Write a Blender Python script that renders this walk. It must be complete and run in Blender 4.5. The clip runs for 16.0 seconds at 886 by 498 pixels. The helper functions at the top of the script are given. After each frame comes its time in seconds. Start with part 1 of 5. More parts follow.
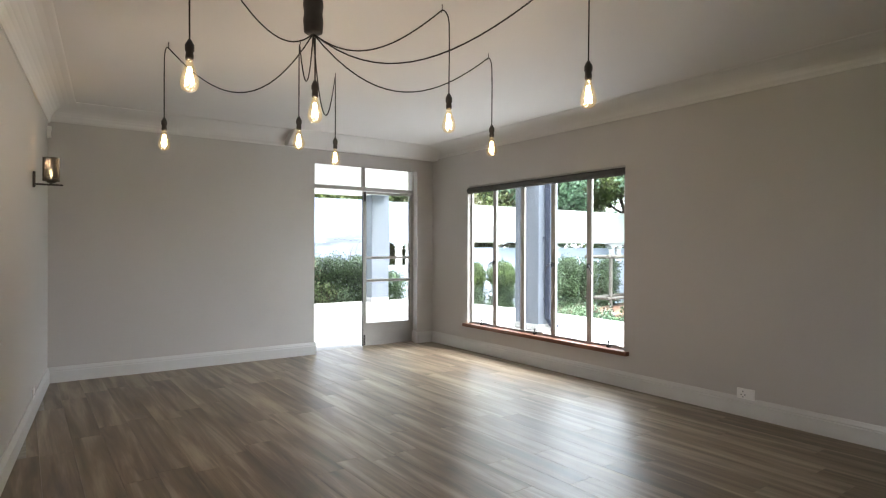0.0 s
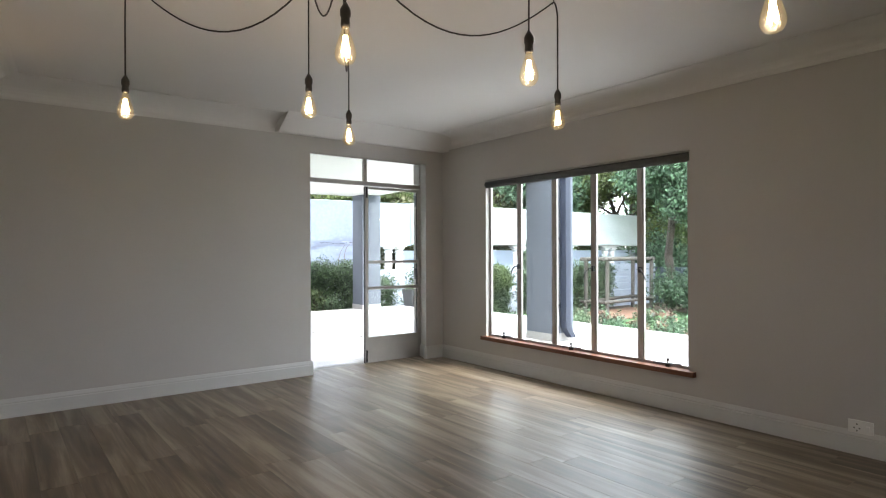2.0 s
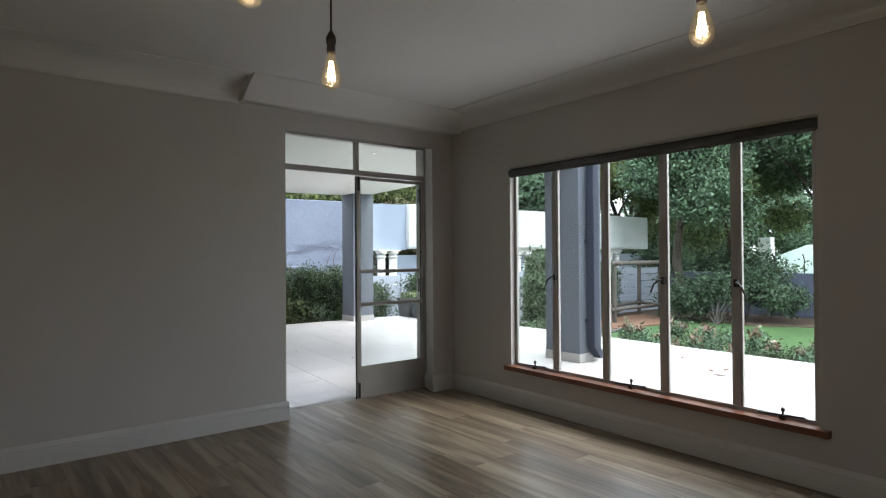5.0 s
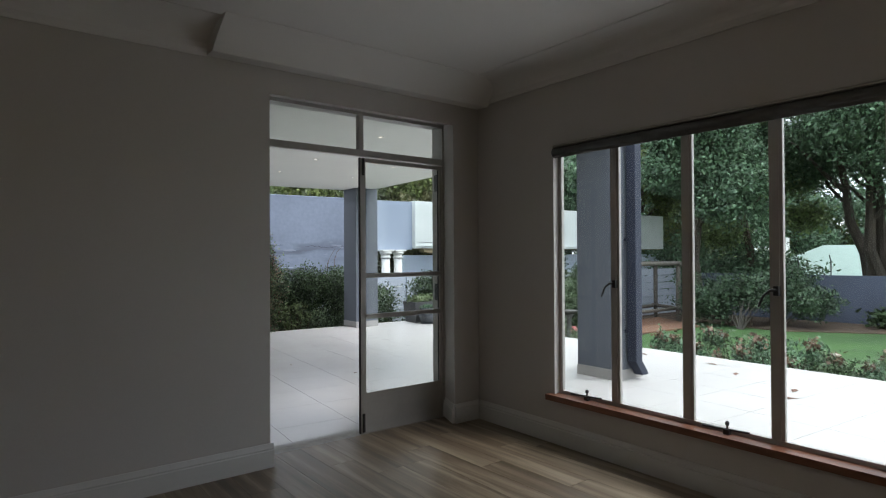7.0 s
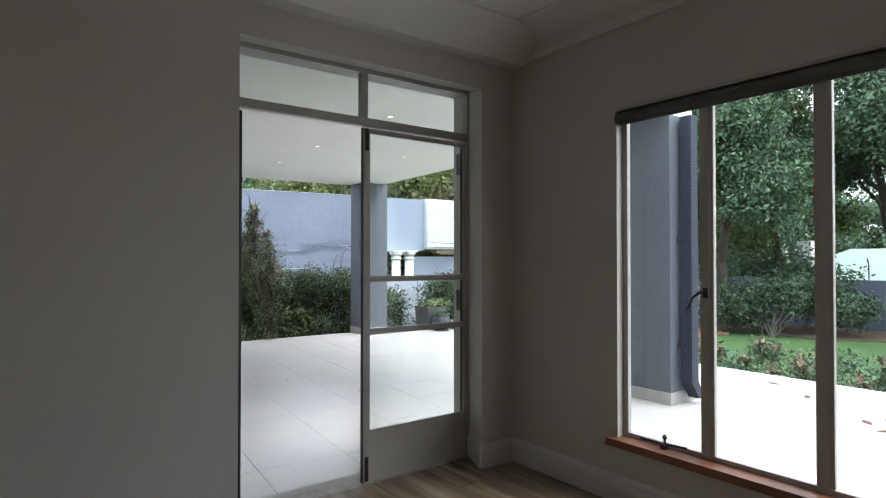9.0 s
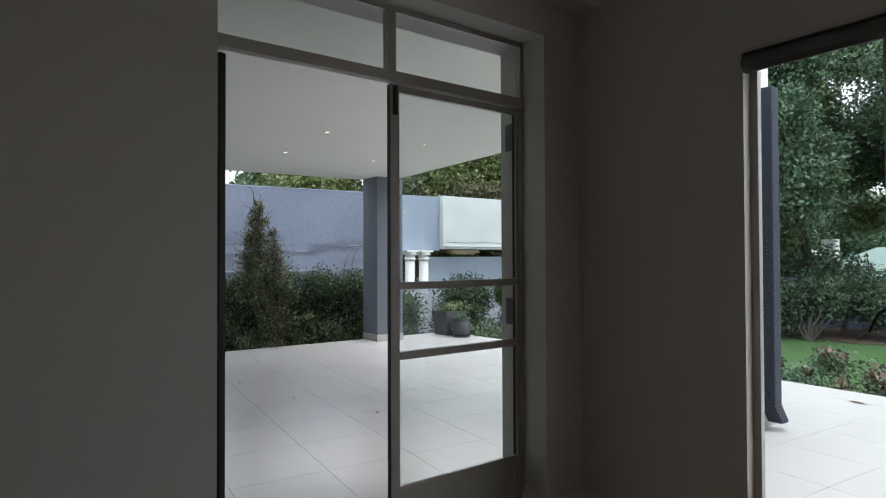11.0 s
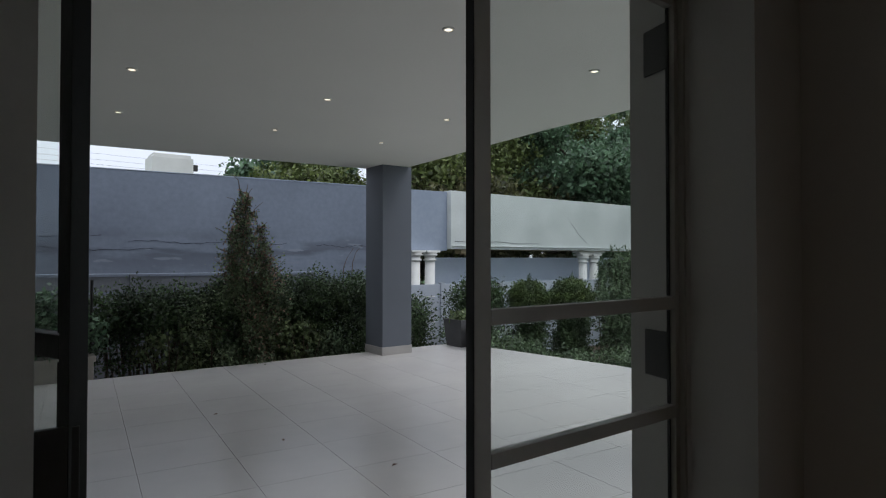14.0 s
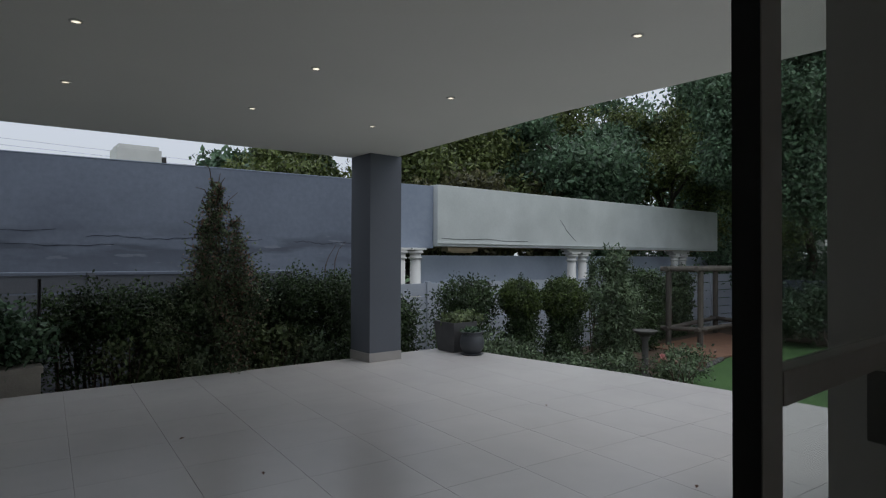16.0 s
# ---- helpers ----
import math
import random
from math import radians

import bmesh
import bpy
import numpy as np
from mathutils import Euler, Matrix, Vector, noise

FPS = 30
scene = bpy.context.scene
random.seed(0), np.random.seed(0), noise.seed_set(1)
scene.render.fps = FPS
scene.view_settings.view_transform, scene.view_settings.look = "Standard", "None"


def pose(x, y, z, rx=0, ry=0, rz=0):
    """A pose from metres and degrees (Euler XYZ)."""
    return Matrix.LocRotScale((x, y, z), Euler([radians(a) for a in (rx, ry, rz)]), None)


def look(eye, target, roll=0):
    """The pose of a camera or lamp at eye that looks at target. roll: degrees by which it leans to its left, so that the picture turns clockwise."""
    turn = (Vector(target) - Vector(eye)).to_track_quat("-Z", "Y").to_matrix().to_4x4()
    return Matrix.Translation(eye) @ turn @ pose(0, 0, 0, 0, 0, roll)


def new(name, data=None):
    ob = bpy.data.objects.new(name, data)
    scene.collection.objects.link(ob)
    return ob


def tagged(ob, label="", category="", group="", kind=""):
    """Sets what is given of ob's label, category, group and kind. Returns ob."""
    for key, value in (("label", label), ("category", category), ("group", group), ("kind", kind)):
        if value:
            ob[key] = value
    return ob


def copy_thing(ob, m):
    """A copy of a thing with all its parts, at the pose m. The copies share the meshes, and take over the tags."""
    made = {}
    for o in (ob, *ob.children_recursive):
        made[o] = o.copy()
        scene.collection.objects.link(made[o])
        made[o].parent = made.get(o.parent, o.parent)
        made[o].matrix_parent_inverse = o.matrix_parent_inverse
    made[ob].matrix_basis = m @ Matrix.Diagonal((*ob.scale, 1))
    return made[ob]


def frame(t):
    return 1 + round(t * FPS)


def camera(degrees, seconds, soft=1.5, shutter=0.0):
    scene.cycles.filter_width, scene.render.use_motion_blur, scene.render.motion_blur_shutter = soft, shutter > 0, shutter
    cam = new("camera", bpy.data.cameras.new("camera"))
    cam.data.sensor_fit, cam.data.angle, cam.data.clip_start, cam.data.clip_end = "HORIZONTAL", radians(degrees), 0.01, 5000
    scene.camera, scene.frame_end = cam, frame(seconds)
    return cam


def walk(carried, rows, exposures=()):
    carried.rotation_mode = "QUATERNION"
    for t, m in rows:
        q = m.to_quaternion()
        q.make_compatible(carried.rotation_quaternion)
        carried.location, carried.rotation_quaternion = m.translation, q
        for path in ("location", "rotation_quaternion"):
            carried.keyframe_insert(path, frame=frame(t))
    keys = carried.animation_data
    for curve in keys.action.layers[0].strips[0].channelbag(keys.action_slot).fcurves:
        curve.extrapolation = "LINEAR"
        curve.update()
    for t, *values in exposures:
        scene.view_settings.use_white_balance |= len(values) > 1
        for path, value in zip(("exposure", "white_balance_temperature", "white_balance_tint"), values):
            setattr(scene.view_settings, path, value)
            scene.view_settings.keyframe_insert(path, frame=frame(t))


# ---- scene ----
cam = camera(74.1, 16.0, soft=1.15)
PATH = [
    (0, (-0.127, 0.312, 1.324), (1.038, 1.938, 1.32), 0.2),
    (0.5, (-0.088, 0.583, 1.312), (1.095, 2.195, 1.314), 0.1),
    (1, (-0.023, 0.837, 1.318), (1.169, 2.442, 1.319), 0.0),
    (1.5, (0.039, 1.082, 1.324), (1.243, 2.679, 1.327), -0.1),
    (2, (0.115, 1.334, 1.311), (1.335, 2.918, 1.319), -0.2),
    (2.5, (0.237, 1.546, 1.313), (1.46, 3.128, 1.324), -0.2),
    (3, (0.341, 1.795, 1.316), (1.572, 3.371, 1.33), -0.2),
    (3.5, (0.452, 1.998, 1.328), (1.689, 3.569, 1.342), -0.4),
    (4, (0.586, 2.208, 1.339), (1.829, 3.775, 1.355), -0.4),
    (4.2, (0.635, 2.277, 1.346), (1.879, 3.843, 1.362), -0.4),
    (6.5, (1.213, 3.277, 1.312), (2.457, 4.842, 1.343), -0.4),
    (7, (1.359, 3.525, 1.339), (2.598, 5.095, 1.36), -0.3),
    (7.5, (1.492, 3.749, 1.307), (2.732, 5.319, 1.338), -0.4),
    (8, (1.638, 3.959, 1.317), (2.871, 5.533, 1.348), -0.4),
    (8.5, (1.769, 4.163, 1.297), (2.991, 5.746, 1.331), -0.1),
    (9, (1.904, 4.366, 1.315), (3.114, 5.957, 1.344), -0.0),
    (9.2, (1.926, 4.441, 1.327), (3.142, 6.029, 1.351), -0.0),
    (11.5, (2.395, 5.412, 1.308), (3.575, 7.027, 1.341), -0.1),
    (12, (2.508, 5.638, 1.314), (3.689, 7.252, 1.349), 0.2),
    (12.5, (2.587, 5.834, 1.31), (3.768, 7.448, 1.343), -0.0),
    (13, (2.652, 6.056, 1.326), (3.841, 7.664, 1.358), -0.2),
    (13.5, (2.711, 6.236, 1.315), (3.907, 7.839, 1.346), -0.1),
    (14, (2.82, 6.448, 1.314), (4.022, 8.046, 1.347), 0.0),
    (14.5, (2.882, 6.618, 1.305), (4.094, 8.209, 1.335), -0.1),
    (15, (2.939, 6.82, 1.316), (4.167, 8.398, 1.344), -0.1),
    (15.5, (3.016, 6.99, 1.304), (4.257, 8.558, 1.336), 0.2),
    (16, (3.055, 7.176, 1.313), (4.325, 8.721, 1.339), 0.2),
]
EXPOSURES = [(0, 3.5), (2.0, 3.0), (4.2, 2.35), (6.5, 1.2), (7.5, 1.37), (8.5, 1.78), (9.2, 1.65), (11.5, 0.75), (12.5, 0.25), (14.0, -0.06), (16.0, -0.6)]
walk(cam, [(t, look(eye, target, roll)) for t, eye, target, roll in PATH], EXPOSURES)

# ---- world and sun ----
world = bpy.data.worlds.new("world")
scene.world = world
world.use_nodes = True
wn = world.node_tree
sky = wn.nodes.new("ShaderNodeTexSky")
sky.sky_type, sky.sun_disc = "NISHITA", False
sky.sun_elevation, sky.sun_rotation = radians(50), radians(140)
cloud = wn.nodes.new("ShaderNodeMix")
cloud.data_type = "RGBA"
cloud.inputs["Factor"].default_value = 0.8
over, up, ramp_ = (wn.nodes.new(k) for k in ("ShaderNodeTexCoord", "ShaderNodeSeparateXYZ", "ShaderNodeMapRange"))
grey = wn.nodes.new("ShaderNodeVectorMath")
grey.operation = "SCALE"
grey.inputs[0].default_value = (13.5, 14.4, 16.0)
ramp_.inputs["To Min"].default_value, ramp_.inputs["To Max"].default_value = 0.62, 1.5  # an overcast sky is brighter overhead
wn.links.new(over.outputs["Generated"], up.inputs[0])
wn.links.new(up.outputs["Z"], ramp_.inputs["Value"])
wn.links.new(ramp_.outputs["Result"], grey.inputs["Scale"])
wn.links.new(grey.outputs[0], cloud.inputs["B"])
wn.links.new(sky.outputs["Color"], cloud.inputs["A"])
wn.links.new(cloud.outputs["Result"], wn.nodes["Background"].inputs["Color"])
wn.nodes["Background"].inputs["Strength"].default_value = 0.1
sun = bpy.data.lights.new("sun", "SUN")
sun.energy, sun.angle, sun.color = 0.6, radians(25), (1.0, 0.96, 0.9)
sun_ob = new("sun", sun)
sun_ob.matrix_world = look((0, 0, 20), (-6.5, 7.7, 8.0))


# ---- materials ----
def links(m):
    m.use_nodes = True
    return m.node_tree.nodes, m.node_tree.links


def mat(name, color, rough=0.6, metal=0.0, vary=0.1, scale=3.0, fine=60.0, bump=0.1, spec=0.5, stretch=(1, 1, 1), per_object=0.0,
        color2=None, coat=0.0):
    """A surface with broad stains, fine grain and relief."""
    m = bpy.data.materials.new(name)
    n, l = links(m)
    b = n["Principled BSDF"]
    b.inputs["Metallic"].default_value = metal
    b.inputs["Specular IOR Level"].default_value = spec
    b.inputs["Coat Weight"].default_value = coat
    co = n.new("ShaderNodeTexCoord")
    mp = n.new("ShaderNodeMapping")
    mp.inputs["Scale"].default_value = stretch
    geo = n.new("ShaderNodeNewGeometry")
    l.new(geo.outputs["Position"], mp.inputs["Vector"])
    big, small = n.new("ShaderNodeTexNoise"), n.new("ShaderNodeTexNoise")
    for t, sc, de in ((big, scale, 5), (small, fine, 3)):
        t.inputs["Scale"].default_value, t.inputs["Detail"].default_value = sc, de
        l.new(mp.outputs["Vector"], t.inputs["Vector"])
    add = n.new("ShaderNodeMath")
    add.operation = "MULTIPLY_ADD"
    l.new(small.outputs["Fac"], add.inputs[0])
    add.inputs[1].default_value = 0.35
    l.new(big.outputs["Fac"], add.inputs[2])
    last = add.outputs[0]
    if per_object:
        info = n.new("ShaderNodeObjectInfo")
        more = n.new("ShaderNodeMath")
        more.operation = "MULTIPLY_ADD"
        l.new(info.outputs["Random"], more.inputs[0])
        more.inputs[1].default_value = per_object
        l.new(last, more.inputs[2])
        last = more.outputs[0]
    ramp = n.new("ShaderNodeValToRGB")
    hi = color2 or [min(1, c * (1 + vary)) for c in color]
    lo = color if color2 else [c * (1 - vary) for c in color]
    ramp.color_ramp.elements[0].position, ramp.color_ramp.elements[1].position = 0.45, 0.9 + per_object
    ramp.color_ramp.elements[0].color, ramp.color_ramp.elements[1].color = (*lo, 1), (*hi, 1)
    l.new(last, ramp.inputs["Fac"])
    l.new(ramp.outputs["Color"], b.inputs["Base Color"])
    rr = n.new("ShaderNodeMapRange")
    rr.inputs["To Min"].default_value, rr.inputs["To Max"].default_value = rough * 0.85, min(1, rough * 1.15)
    l.new(big.outputs["Fac"], rr.inputs["Value"])
    l.new(rr.outputs["Result"], b.inputs["Roughness"])
    if bump:
        bp = n.new("ShaderNodeBump")
        bp.inputs["Strength"].default_value, bp.inputs["Distance"].default_value = bump, 0.01
        l.new(small.outputs["Fac"], bp.inputs["Height"])
        l.new(bp.outputs["Normal"], b.inputs["Normal"])
    return m


def leaf_mat(name, dark, light):
    m = mat(name, dark, rough=0.55, color2=light, scale=2.5, fine=25, bump=0, spec=0.4)
    n, l = links(m)
    b = n["Principled BSDF"]
    geo = n.new("ShaderNodeNewGeometry")
    old = b.inputs["Base Color"].links[0].from_socket
    hsv = n.new("ShaderNodeHueSaturation")
    rng = n.new("ShaderNodeMapRange")
    rng.inputs["To Min"].default_value, rng.inputs["To Max"].default_value = 0.35, 1.8
    l.new(geo.outputs["Random Per Island"], rng.inputs["Value"])
    l.new(rng.outputs["Result"], hsv.inputs["Value"])
    l.new(old, hsv.inputs["Color"])
    l.new(hsv.outputs["Color"], b.inputs["Base Color"])
    trans = n.new("ShaderNodeBsdfTranslucent")
    l.new(hsv.outputs["Color"], trans.inputs["Color"])
    mix = n.new("ShaderNodeMixShader")
    mix.inputs[0].default_value = 0.25
    l.new(b.outputs[0], mix.inputs[1])
    l.new(trans.outputs[0], mix.inputs[2])
    l.new(mix.outputs[0], n["Material Output"].inputs["Surface"])
    return m


def glass_mat(name, tint=(0.95, 0.97, 0.96), amount=1.0):
    m = bpy.data.materials.new(name)
    n, l = links(m)
    n.remove(n["Principled BSDF"])
    tr, gl, mix, fr = (n.new(k) for k in ("ShaderNodeBsdfTransparent", "ShaderNodeBsdfGlossy", "ShaderNodeMixShader", "ShaderNodeLayerWeight"))
    tr.inputs["Color"].default_value = (*tint, 1)
    gl.inputs["Roughness"].default_value = 0.01
    power, lift = n.new("ShaderNodeMath"), n.new("ShaderNodeMath")
    power.operation, lift.operation = "POWER", "MULTIPLY_ADD"
    power.inputs[1].default_value, lift.inputs[1].default_value, lift.inputs[2].default_value = 5.0, 0.5, 0.025
    l.new(fr.outputs["Facing"], power.inputs[0])
    l.new(power.outputs[0], lift.inputs[0])
    l.new(lift.outputs[0], mix.inputs[0])
    l.new(tr.outputs[0], mix.inputs[1])
    l.new(gl.outputs[0], mix.inputs[2])
    l.new(mix.outputs[0], n["Material Output"].inputs["Surface"])
    return m


def glow(name, color, strength):
    m = bpy.data.materials.new(name)
    n, l = links(m)
    b = n["Principled BSDF"]
    b.inputs["Base Color"].default_value = (*color, 1)
    b.inputs["Emission Color"].default_value = (*color, 1)
    b.inputs["Emission Strength"].default_value = strength
    return m


def plank_mat():
    """Oak laminate: each board has its own tone, long light and dark streaks and fine grain."""
    m = bpy.data.materials.new("oak_boards")
    n, l = links(m)
    b = n["Principled BSDF"]
    geo, info = n.new("ShaderNodeNewGeometry"), n.new("ShaderNodeObjectInfo")
    shift = n.new("ShaderNodeVectorMath")
    shift.operation = "MULTIPLY_ADD"
    comb = n.new("ShaderNodeCombineXYZ")
    for k in ("X", "Y", "Z"):
        l.new(info.outputs["Random"], comb.inputs[k])
    l.new(comb.outputs[0], shift.inputs[0])
    shift.inputs[1].default_value = (17, 31, 9)
    l.new(geo.outputs["Position"], shift.inputs[2])
    def noise_at(scale, sx, sy, detail, dist=0.0):
        mp, t = n.new("ShaderNodeMapping"), n.new("ShaderNodeTexNoise")
        mp.inputs["Scale"].default_value = (sx, sy, 1)
        l.new(shift.outputs[0], mp.inputs["Vector"])
        l.new(mp.outputs[0], t.inputs["Vector"])
        t.inputs["Scale"].default_value, t.inputs["Detail"].default_value, t.inputs["Distortion"].default_value = scale, detail, dist
        return t.outputs["Fac"]
    streak, grain = noise_at(1.0, 11, 0.8, 3, 0.6), noise_at(1.0, 130, 5, 4, 0.3)
    a = n.new("ShaderNodeMath"); a.operation = "MULTIPLY_ADD"
    l.new(grain, a.inputs[0]); a.inputs[1].default_value = 0.28; l.new(streak, a.inputs[2])
    c = n.new("ShaderNodeMath"); c.operation = "MULTIPLY_ADD"
    l.new(info.outputs["Random"], c.inputs[0]); c.inputs[1].default_value = 0.11; l.new(a.outputs[0], c.inputs[2])
    ramp = n.new("ShaderNodeValToRGB")
    e = ramp.color_ramp.elements
    e[0].position, e[0].color = 0.50, (0.082, 0.059, 0.039, 1)
    e[1].position, e[1].color = 0.92, (0.33, 0.268, 0.195, 1)
    mid = e.new(0.68); mid.color = (0.158, 0.117, 0.079, 1)
    l.new(c.outputs[0], ramp.inputs["Fac"])
    l.new(ramp.outputs["Color"], b.inputs["Base Color"])
    rr = n.new("ShaderNodeMapRange")
    rr.inputs["To Min"].default_value, rr.inputs["To Max"].default_value = 0.28, 0.46
    l.new(grain, rr.inputs["Value"]); l.new(rr.outputs[0], b.inputs["Roughness"])
    bp = n.new("ShaderNodeBump")
    bp.inputs["Strength"].default_value, bp.inputs["Distance"].default_value = 0.12, 0.004
    l.new(grain, bp.inputs["Height"]); l.new(bp.outputs[0], b.inputs["Normal"])
    return m


WALL = mat("wall_paint", (0.478, 0.458, 0.440), 0.75, vary=0.03, scale=1.2, fine=90, bump=0.05, spec=0.3)
CEIL = mat("ceiling_paint", (0.615, 0.60, 0.585), 0.8, vary=0.02, scale=1.0, fine=80, bump=0.04, spec=0.3)
TRIM = mat("trim_paint", (0.54, 0.535, 0.525), 0.4, vary=0.03, scale=3, bump=0.02)
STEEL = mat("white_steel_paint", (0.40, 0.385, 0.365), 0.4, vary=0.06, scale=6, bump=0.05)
# Near-black for edges, beads and cracks, and for the open leaf's shade.
EDGE = mat("dark_edge_and_shade", (0.010, 0.011, 0.013), 0.5, vary=0.3, scale=8, bump=0.1)
SILLW = mat("red_varnished_wood", (0.115, 0.045, 0.026), 0.35, color2=(0.22, 0.09, 0.048), scale=4, fine=40, stretch=(8, 1, 8), bump=0.05)
BLACK = mat("black_metal", (0.02, 0.018, 0.017), 0.45, vary=0.3, scale=20, bump=0.05)
CABLE = mat("black_cable", (0.018, 0.015, 0.013), 0.7, vary=0.2, scale=30)
BLIND = mat("grey_blind_fabric", (0.09, 0.09, 0.09), 0.7, vary=0.15, scale=10, fine=300)
HANDLE = mat("black_iron", (0.015, 0.015, 0.016), 0.4, vary=0.3, scale=20)
PLASTIC = mat("white_plastic", (0.75, 0.74, 0.72), 0.35, vary=0.02, scale=10, bump=0)
GLASS = glass_mat("window_glass")
AMBER = glass_mat("amber_bulb_glass", (1.0, 0.93, 0.78))
_n, _l = links(AMBER)
_e, _a = _n.new("ShaderNodeEmission"), _n.new("ShaderNodeAddShader")
_e.inputs["Color"].default_value, _e.inputs["Strength"].default_value = (1.0, 0.76, 0.42, 1), 0.013
_l.new(_n["Material Output"].inputs["Surface"].links[0].from_socket, _a.inputs[0])
_l.new(_e.outputs[0], _a.inputs[1])
_l.new(_a.outputs[0], _n["Material Output"].inputs["Surface"])
FILAMENT = glow("filament", (1.0, 0.80, 0.52), 6)
SPOT = glow("downlight_lens", (1.0, 0.88, 0.70), 1.8)
OAK = plank_mat()
TILE = mat("pale_porcelain", (0.545, 0.522, 0.50), 0.25, vary=0.06, scale=0.8, fine=5, bump=0, per_object=0.12)
GROUT = mat("grey_grout", (0.36, 0.345, 0.33), 0.9, vary=0.2, scale=20)
SOFFIT = mat("soffit_paint", (0.70, 0.70, 0.66), 0.8, vary=0.03, scale=0.7, fine=70, bump=0.04)
PILLAR = mat("blue_grey_plaster", (0.096, 0.107, 0.128), 0.75, vary=0.07, scale=2.0, fine=90, bump=0.15)
PLINTH = mat("pale_tile_plinth", (0.33, 0.315, 0.30), 0.4, vary=0.08, scale=4)
PIPE = mat("dark_blue_paint", (0.016, 0.021, 0.038), 0.7, vary=0.12, scale=6)
# Base colour lowered to hold the roof's shade on the long wall.
BLUEW = mat("shaded_faded_blue_paint", (0.112, 0.132, 0.175), 0.85, color2=(0.175, 0.205, 0.26), scale=0.55, fine=12, bump=0.25)
def peel(m, z0, z1, dark, light):
    """Peeled and stained patches in a band between two heights."""
    n, l = links(m)
    b = n["Principled BSDF"]
    geo, sep, mp, t, t2 = (n.new(k) for k in ("ShaderNodeNewGeometry", "ShaderNodeSeparateXYZ", "ShaderNodeMapping", "ShaderNodeTexNoise", "ShaderNodeTexNoise"))
    l.new(geo.outputs["Position"], sep.inputs[0])
    l.new(geo.outputs["Position"], mp.inputs["Vector"])
    mp.inputs["Scale"].default_value = (0.9, 0.9, 5.0)
    l.new(mp.outputs[0], t.inputs["Vector"])
    l.new(mp.outputs[0], t2.inputs["Vector"])
    t.inputs["Scale"].default_value, t.inputs["Detail"].default_value = 1.7, 9
    t2.inputs["Scale"].default_value, t2.inputs["Detail"].default_value = 0.9, 6
    band = n.new("ShaderNodeMapRange")
    band.inputs["From Min"].default_value, band.inputs["From Max"].default_value = (z1 - z0) / 2, 0.0
    off = n.new("ShaderNodeMath"); off.operation = "SUBTRACT"
    l.new(sep.outputs["Z"], off.inputs[0]); off.inputs[1].default_value = (z0 + z1) / 2
    ab = n.new("ShaderNodeMath"); ab.operation = "ABSOLUTE"
    l.new(off.outputs[0], ab.inputs[0]); l.new(ab.outputs[0], band.inputs["Value"])
    last = b.inputs["Base Color"].links[0].from_socket
    for tex, lo, hi, col in ((t2, 0.46, 0.60, dark), (t, 0.625, 0.65, light)):
        edge = n.new("ShaderNodeMapRange")
        edge.inputs["From Min"].default_value, edge.inputs["From Max"].default_value = lo, hi
        l.new(tex.outputs["Fac"], edge.inputs["Value"])
        mul = n.new("ShaderNodeMath"); mul.operation = "MULTIPLY"
        l.new(edge.outputs[0], mul.inputs[0]); l.new(band.outputs[0], mul.inputs[1])
        mix = n.new("ShaderNodeMix"); mix.data_type = "RGBA"
        l.new(mul.outputs[0], mix.inputs["Factor"]); l.new(last, mix.inputs["A"])
        mix.inputs["B"].default_value = (*col, 1)
        last = mix.outputs["Result"]
    l.new(last, b.inputs["Base Color"])


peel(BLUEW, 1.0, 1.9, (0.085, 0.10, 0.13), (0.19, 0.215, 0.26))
# The same wall paint without that shade; the copings use it too.
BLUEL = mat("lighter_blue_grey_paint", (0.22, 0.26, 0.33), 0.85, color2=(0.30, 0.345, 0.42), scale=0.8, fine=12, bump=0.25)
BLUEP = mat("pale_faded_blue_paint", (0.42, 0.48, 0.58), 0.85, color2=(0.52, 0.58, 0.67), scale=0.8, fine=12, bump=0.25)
BEAMW = mat("weathered_white_paint", (0.46, 0.49, 0.48), 0.8, color2=(0.58, 0.61, 0.60), scale=1.3, fine=25, bump=0.2)
BEAMUNDER = mat("bare_ochre_plaster", (0.30, 0.24, 0.15), 0.9, vary=0.2, scale=4)
# Left slabs get a darker copy of the concrete, with their shade in it.
PRECAST_SHADED = mat("shaded_painted_concrete", (0.11, 0.12, 0.14), 0.85, vary=0.12, scale=1.2, fine=30, bump=0.3, per_object=0.1)
PRECASTL = mat("unshaded_painted_concrete", (0.37, 0.405, 0.46), 0.85, vary=0.12, scale=1.2, fine=30, bump=0.3, per_object=0.1)
COLUMN = mat("white_column_paint", (0.62, 0.62, 0.60), 0.7, vary=0.08, scale=3, bump=0.1)
NAVY = mat("dark_blue_wall_paint", (0.066, 0.078, 0.112), 0.85, vary=0.2, scale=1.0, bump=0.2)
POLE = mat("weathered_pole_wood", (0.055, 0.048, 0.040), 0.85, color2=(0.11, 0.098, 0.082), scale=3, fine=40, stretch=(1, 1, 0.3), bump=0.3)
BARK = mat("dark_bark", (0.030, 0.024, 0.018), 0.95, color2=(0.075, 0.06, 0.045), scale=5, fine=30, stretch=(1, 1, 0.3), bump=0.6)
TWIG = mat("thin_bark", (0.07, 0.05, 0.035), 0.9, vary=0.3, scale=8)
GRASS = mat("lawn_green", (0.022, 0.062, 0.012), 0.95, color2=(0.045, 0.105, 0.022), scale=0.8, fine=50, bump=0.6)
SOIL = mat("brown_soil", (0.05, 0.034, 0.022), 0.98, color2=(0.10, 0.065, 0.04), scale=2, fine=30, bump=0.6)
